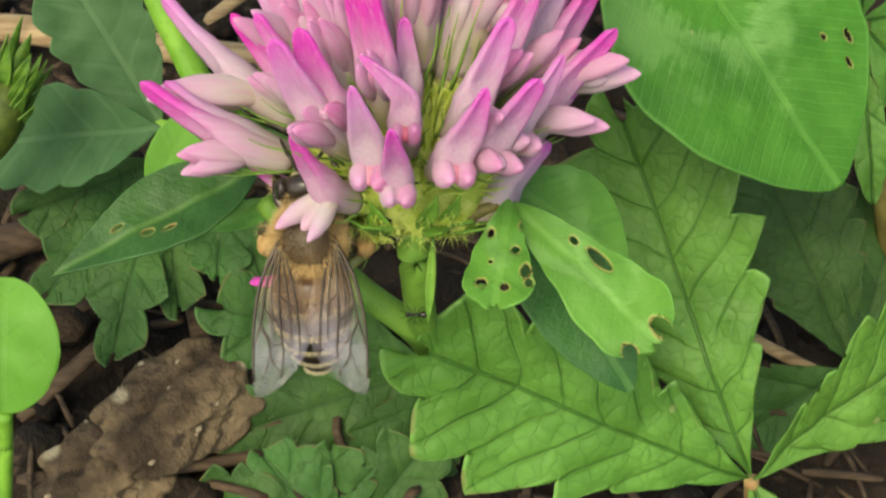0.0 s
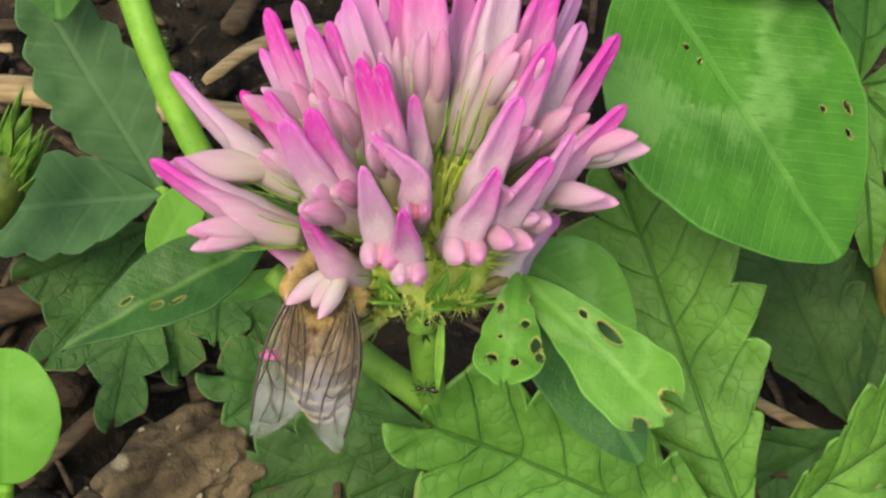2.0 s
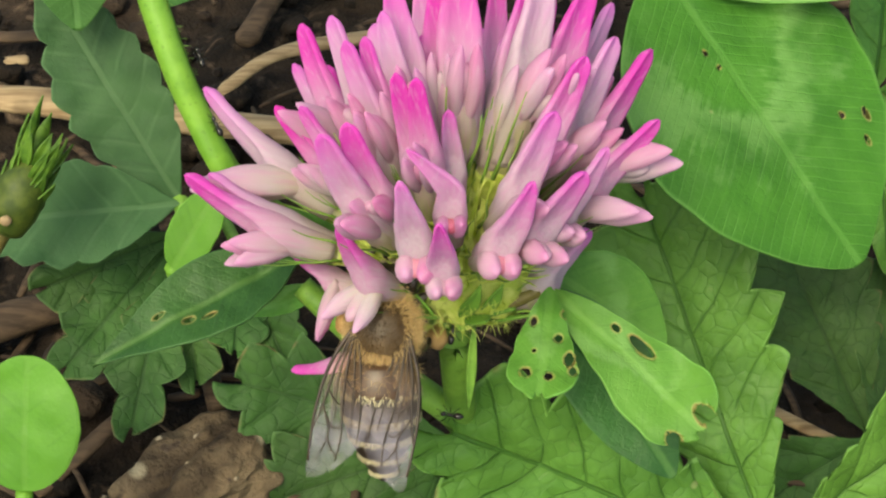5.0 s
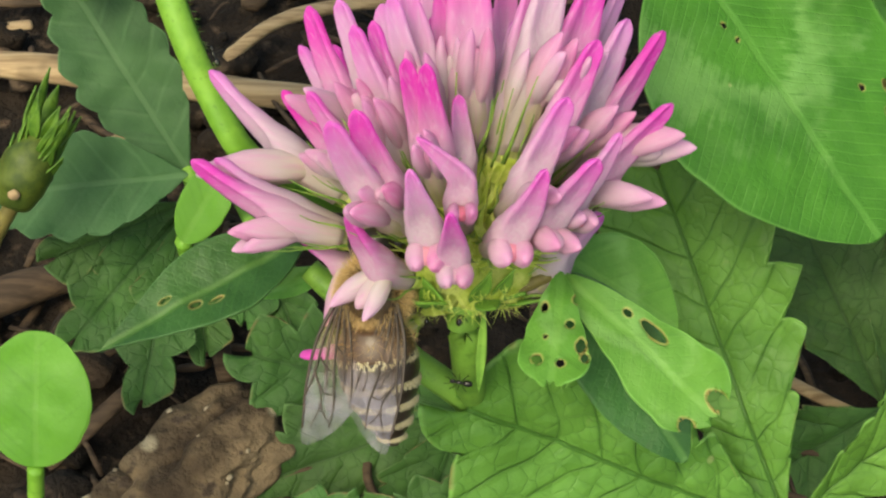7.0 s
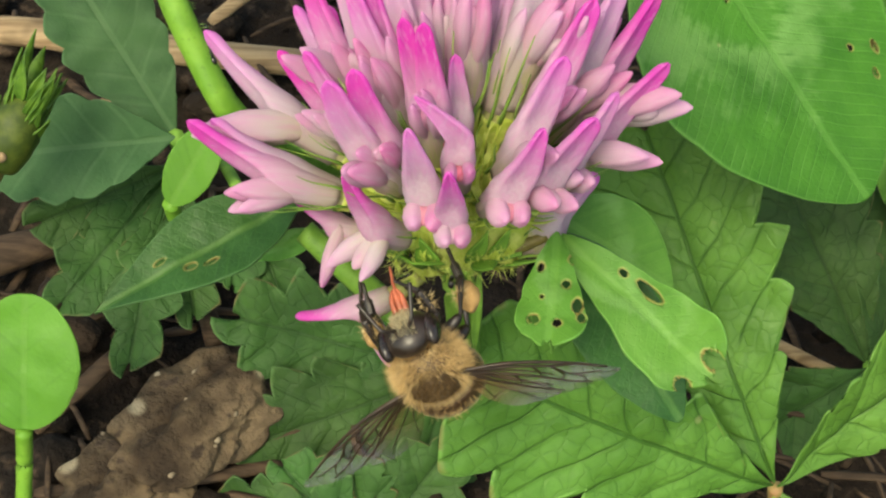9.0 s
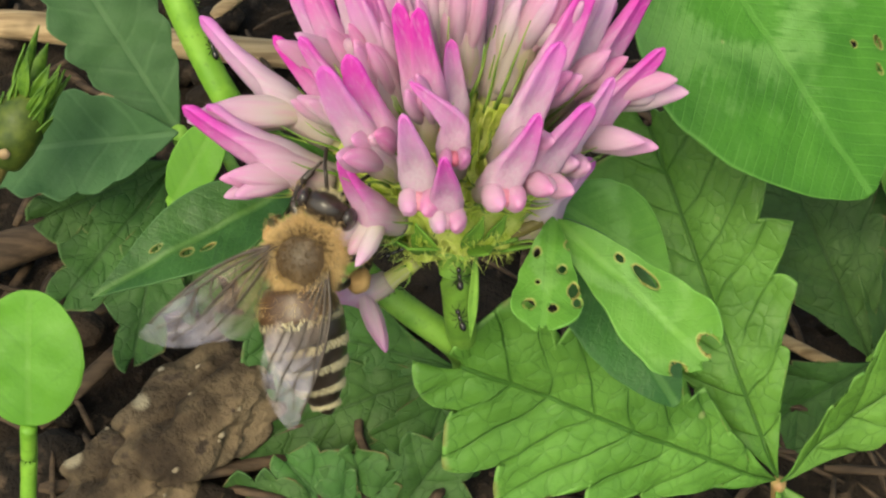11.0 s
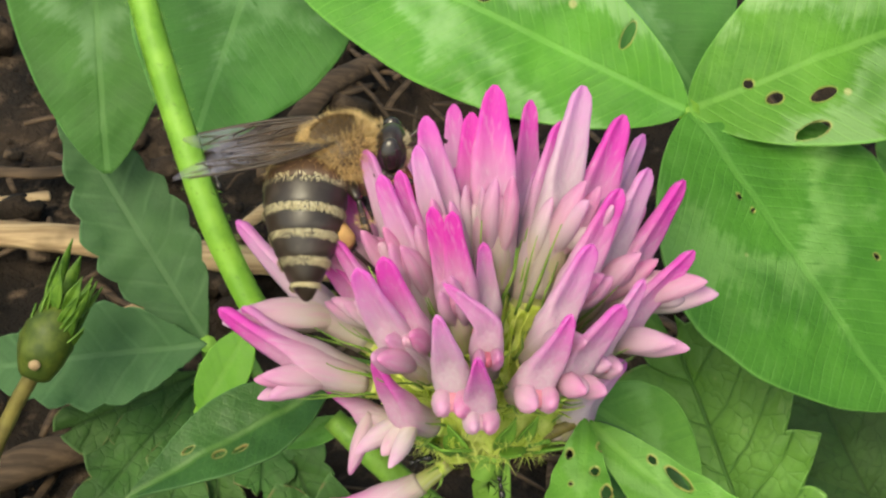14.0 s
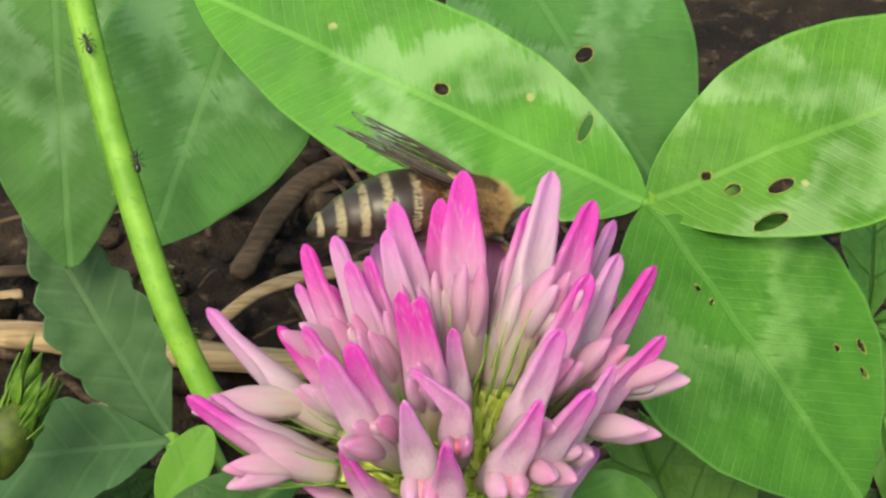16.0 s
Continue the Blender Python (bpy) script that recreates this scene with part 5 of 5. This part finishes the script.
# seconds, pitch and yaw of the abdomen on the body
ABDOMEN = [
    (0, -24, 0),
    (0.5, -24, 2),
    (1, -25, 4),
    (1.5, -27, 9),
    (2, -24, -0),
    (2.5, -24, -3),
    (3, -8, 0),
    (3.5, -8, 3),
    (4, -13, 17),
    (4.5, -8, 4),
    (4.7, -9, 7),
    (6.8, -8, 1),
    (7, -10, 8),
    (7.5, -8, 1),
    (8, -50, 11),
    (8.5, -36, -3),
    (9, -30, -11),
    (9.2, -37, -13),
    (10.2, 12, 4),
    (11.3, -7, 41),
    (11.5, -4, 23),
    (11.8, -5, 23),
    (12, -4, 17),
    (12.3, -2, 12),
    (12.5, -3, 13),
    (12.8, -1, 50),
    (13, -7, 68),
    (13.2, -7, 52),
    (13.5, -12, 59),
    (13.8, -14, 52),
    (14, -39, 74),
    (14.2, -40, 68),
    (14.5, -51, 64),
    (14.8, -25, 73),
    (15, -21, 68),
    (15.2, -26, 69),
    (15.5, -47, 71),
    (15.8, -34, 33),
    (16, -10, 19),
]
# seconds, how far the wings are swept out and lifted, left and right
WINGS = [
    (0, 11, 11, 6, 0),
    (0.5, 13, 7, 6, 0),
    (1.5, 11, 5, 6, 0),
    (2.5, 9, 5, 6, 0),
    (3.5, 9, 7, 6, 0),
    (4.7, 10, 7, 6, 0),
    (6.8, 12, 1, 6, 0),
    (7.1, 12, 1, 6, 0),
    (7.5, 12, 10, 6, 0),
    (8, 24, 28, 11, 0),
    (8.5, 58, 58, 6, 0),
    (9, 66, 60, 6, 0),
    (9.2, 62, 66, 2, 0),
    (10.2, 31, 31, 9, 0),
    (11.3, 33, 11, 11, 0),
    (11.5, 27, 10, 11, 0),
    (12, 25, 10, 11, 0),
    (12.5, 17, 12, 11, 0),
    (12.8, -8, 34, 10, 0),
    (13, -24, 44, 9, 0),
    (13.2, -14, 24, 10, 0),
    (13.5, -12, 24, 10, 0),
    (14, 4, 10, 4, 0),
    (14.2, 6, 12, 2, 0),
    (14.5, 7, 7, 3, 0),
    (15, 10, 14, 9, 0),
    (15.5, 10, 10, 12, 0),
    (16, 8, 8, 16, 0),
]


def motions():
    def mm(p):
        return tuple(v * MM for v in p)

    foot = V((4.69, 16.25, 0))
    walk(clover, [(t, pose(*mm(foot + V(d)))) for t, d in SWAY])
    walk(bee, [(t, pose(*mm(p), *turn)) for t, p, turn in BEE])
    walk(abdomen, [(t, pose(*mm(ABD_AT), 0, a, b)) for t, a, b in ABDOMEN])
    for key, hip in (("fl", V(0.35, 1.35, 1.1)), ("fr", V(0.35, -1.35, 1.06)), ("hl", V(-0.4, 1.3, 0.92)), ("hr", V(-0.4, -1.3, 0.88))):
        s = 1 if key[1] == "l" else -1
        rows = []
        for t, left, right, lift, turn in WINGS:
            sweep = left if s > 0 else right
            sweep = sweep if key[0] == "f" else sweep * 0.75 - 2
            rows.append((t, pose(*mm(hip), s * turn, lift, -s * sweep)))
        walk(wings[key], rows)
    # legs shuffle a little while the bee works
    for k, leg in enumerate(legs):
        hip = leg.location.copy()
        rows = []
        for i in range(33):
            t = i * 0.5
            a = 7 * math.sin(t * 2.3 + k * 2.1) + 4 * math.sin(t * 4.1 + k)
            rows.append((t, pose(*hip, 0.5 * a, 0.6 * a, a)))
        walk(leg, rows)
    for ant, rows in ANTS:
        walk(ant, [(t, place(p, x, FACE)) for t, p, x in rows])


ANTS = [
    (ant_a, [(0, (2.41, -2.79, 33.03), (-1, 0, 0)), (1.5, (2.9, -2.73, 33.01), (-1, 0.07, 0.06)), (3.5, (2.68, -2.93, 33.22), (-0.98, 0.13, 0.11)), (4.7, (3.09, -3.81, 32.5), (-0.98, 0.13, 0.11)), (7, (2.64, -2.77, 32.1), (-0.98, 0.13, 0.11)), (9, (2.93, -3.03, 32.13), (-0.77, 0.49, 0.41)), (12.5, (3.01, -1.52, 34.84), (-0.17, 0.75, 0.63)), (16, (5.78, 1.09, 34.72), (-0.17, 0.75, 0.63))]),
    (ant_b, [(0, (0.41, -1.34, 40.02), (-0.94, -0.26, -0.22)), (1.5, (0.98, -1.25, 40.27), (-0.98, -0.13, -0.11)), (3.5, (0.95, -1.29, 40.37), (-0.94, -0.26, -0.22)), (7, (1.11, -1.35, 39.05), (-0.87, -0.38, -0.32)), (12.5, (-1.27, -1.59, 39.35), (-0.94, -0.26, -0.22)), (16, (-0.19, 0.04, 38.79), (-0.98, -0.13, -0.11))]),
    (ant_c, [(0, (0.89, -1.72, 39.06), (-0.98, 0.13, 0.11)), (1.5, (1.43, -1.72, 39.2), (-0.64, -0.59, -0.49)), (3.5, (1.33, -1.33, 38.4), (-0.17, -0.75, -0.63)), (7, (0.77, -1.33, 37.12), (-0.34, -0.72, -0.6)), (12.5, (-1.31, -1.85, 35.86), (-0.94, -0.26, -0.22)), (16, (1.39, -0.4, 34.54), (-0.94, -0.26, -0.22))]),
    (ant_d, [(0, (3.34, -1.13, 38.9), (0.98, -0.13, -0.11)), (1.5, (3.33, -1.25, 38.31), (0.98, 0.13, 0.11)), (3.5, (3.42, -1.72, 38.16), (0.17, 0.75, 0.63)), (7, (2.6, -1.34, 37.13), (0.17, 0.75, 0.63)), (12.5, (3.18, -1.94, 37.09), (-0.17, 0.75, 0.63)), (16, (4.4, 0.08, 36.59), (-0.17, 0.75, 0.63))]),
    (ant_e, [(0, (-12.79, 21.22, 44.22), (-0.34, 0.72, 0.6)), (3.5, (-12.13, 14.47, 38.67), (-0.5, 0.66, 0.56)), (7, (-12.41, 15.25, 38.32), (-0.34, 0.72, 0.6)), (12.5, (-12.61, 14.9, 39.08), (-0.34, 0.72, 0.6)), (13.5, (-12.87, 14.54, 39.23), (-0.34, 0.72, 0.6)), (14.5, (-17.58, 23.11, 47.43), (-0.34, 0.72, 0.6)), (15, (-18.33, 24.81, 49.7), (-0.34, 0.72, 0.6)), (16, (-19.91, 28.73, 53.84), (-0.34, 0.72, 0.6))]),
    (ant_f, [(0, (-13.53, 22.34, 45.13), (-0.34, 0.72, 0.6)), (7, (-13.14, 17.22, 39.93), (-0.34, 0.72, 0.6)), (12.5, (-12.16, 14.76, 38.71), (-0.5, 0.66, 0.56)), (13.5, (-12.16, 14.28, 38.72), (-0.34, 0.72, 0.6)), (14.5, (-16.54, 23.37, 46.97), (-0.34, 0.72, 0.6)), (15, (-16.52, 22.97, 47.1), (-0.34, 0.72, 0.6)), (16, (-16.76, 23.71, 48.06), (-0.17, 0.75, 0.63))]),
]
motions()
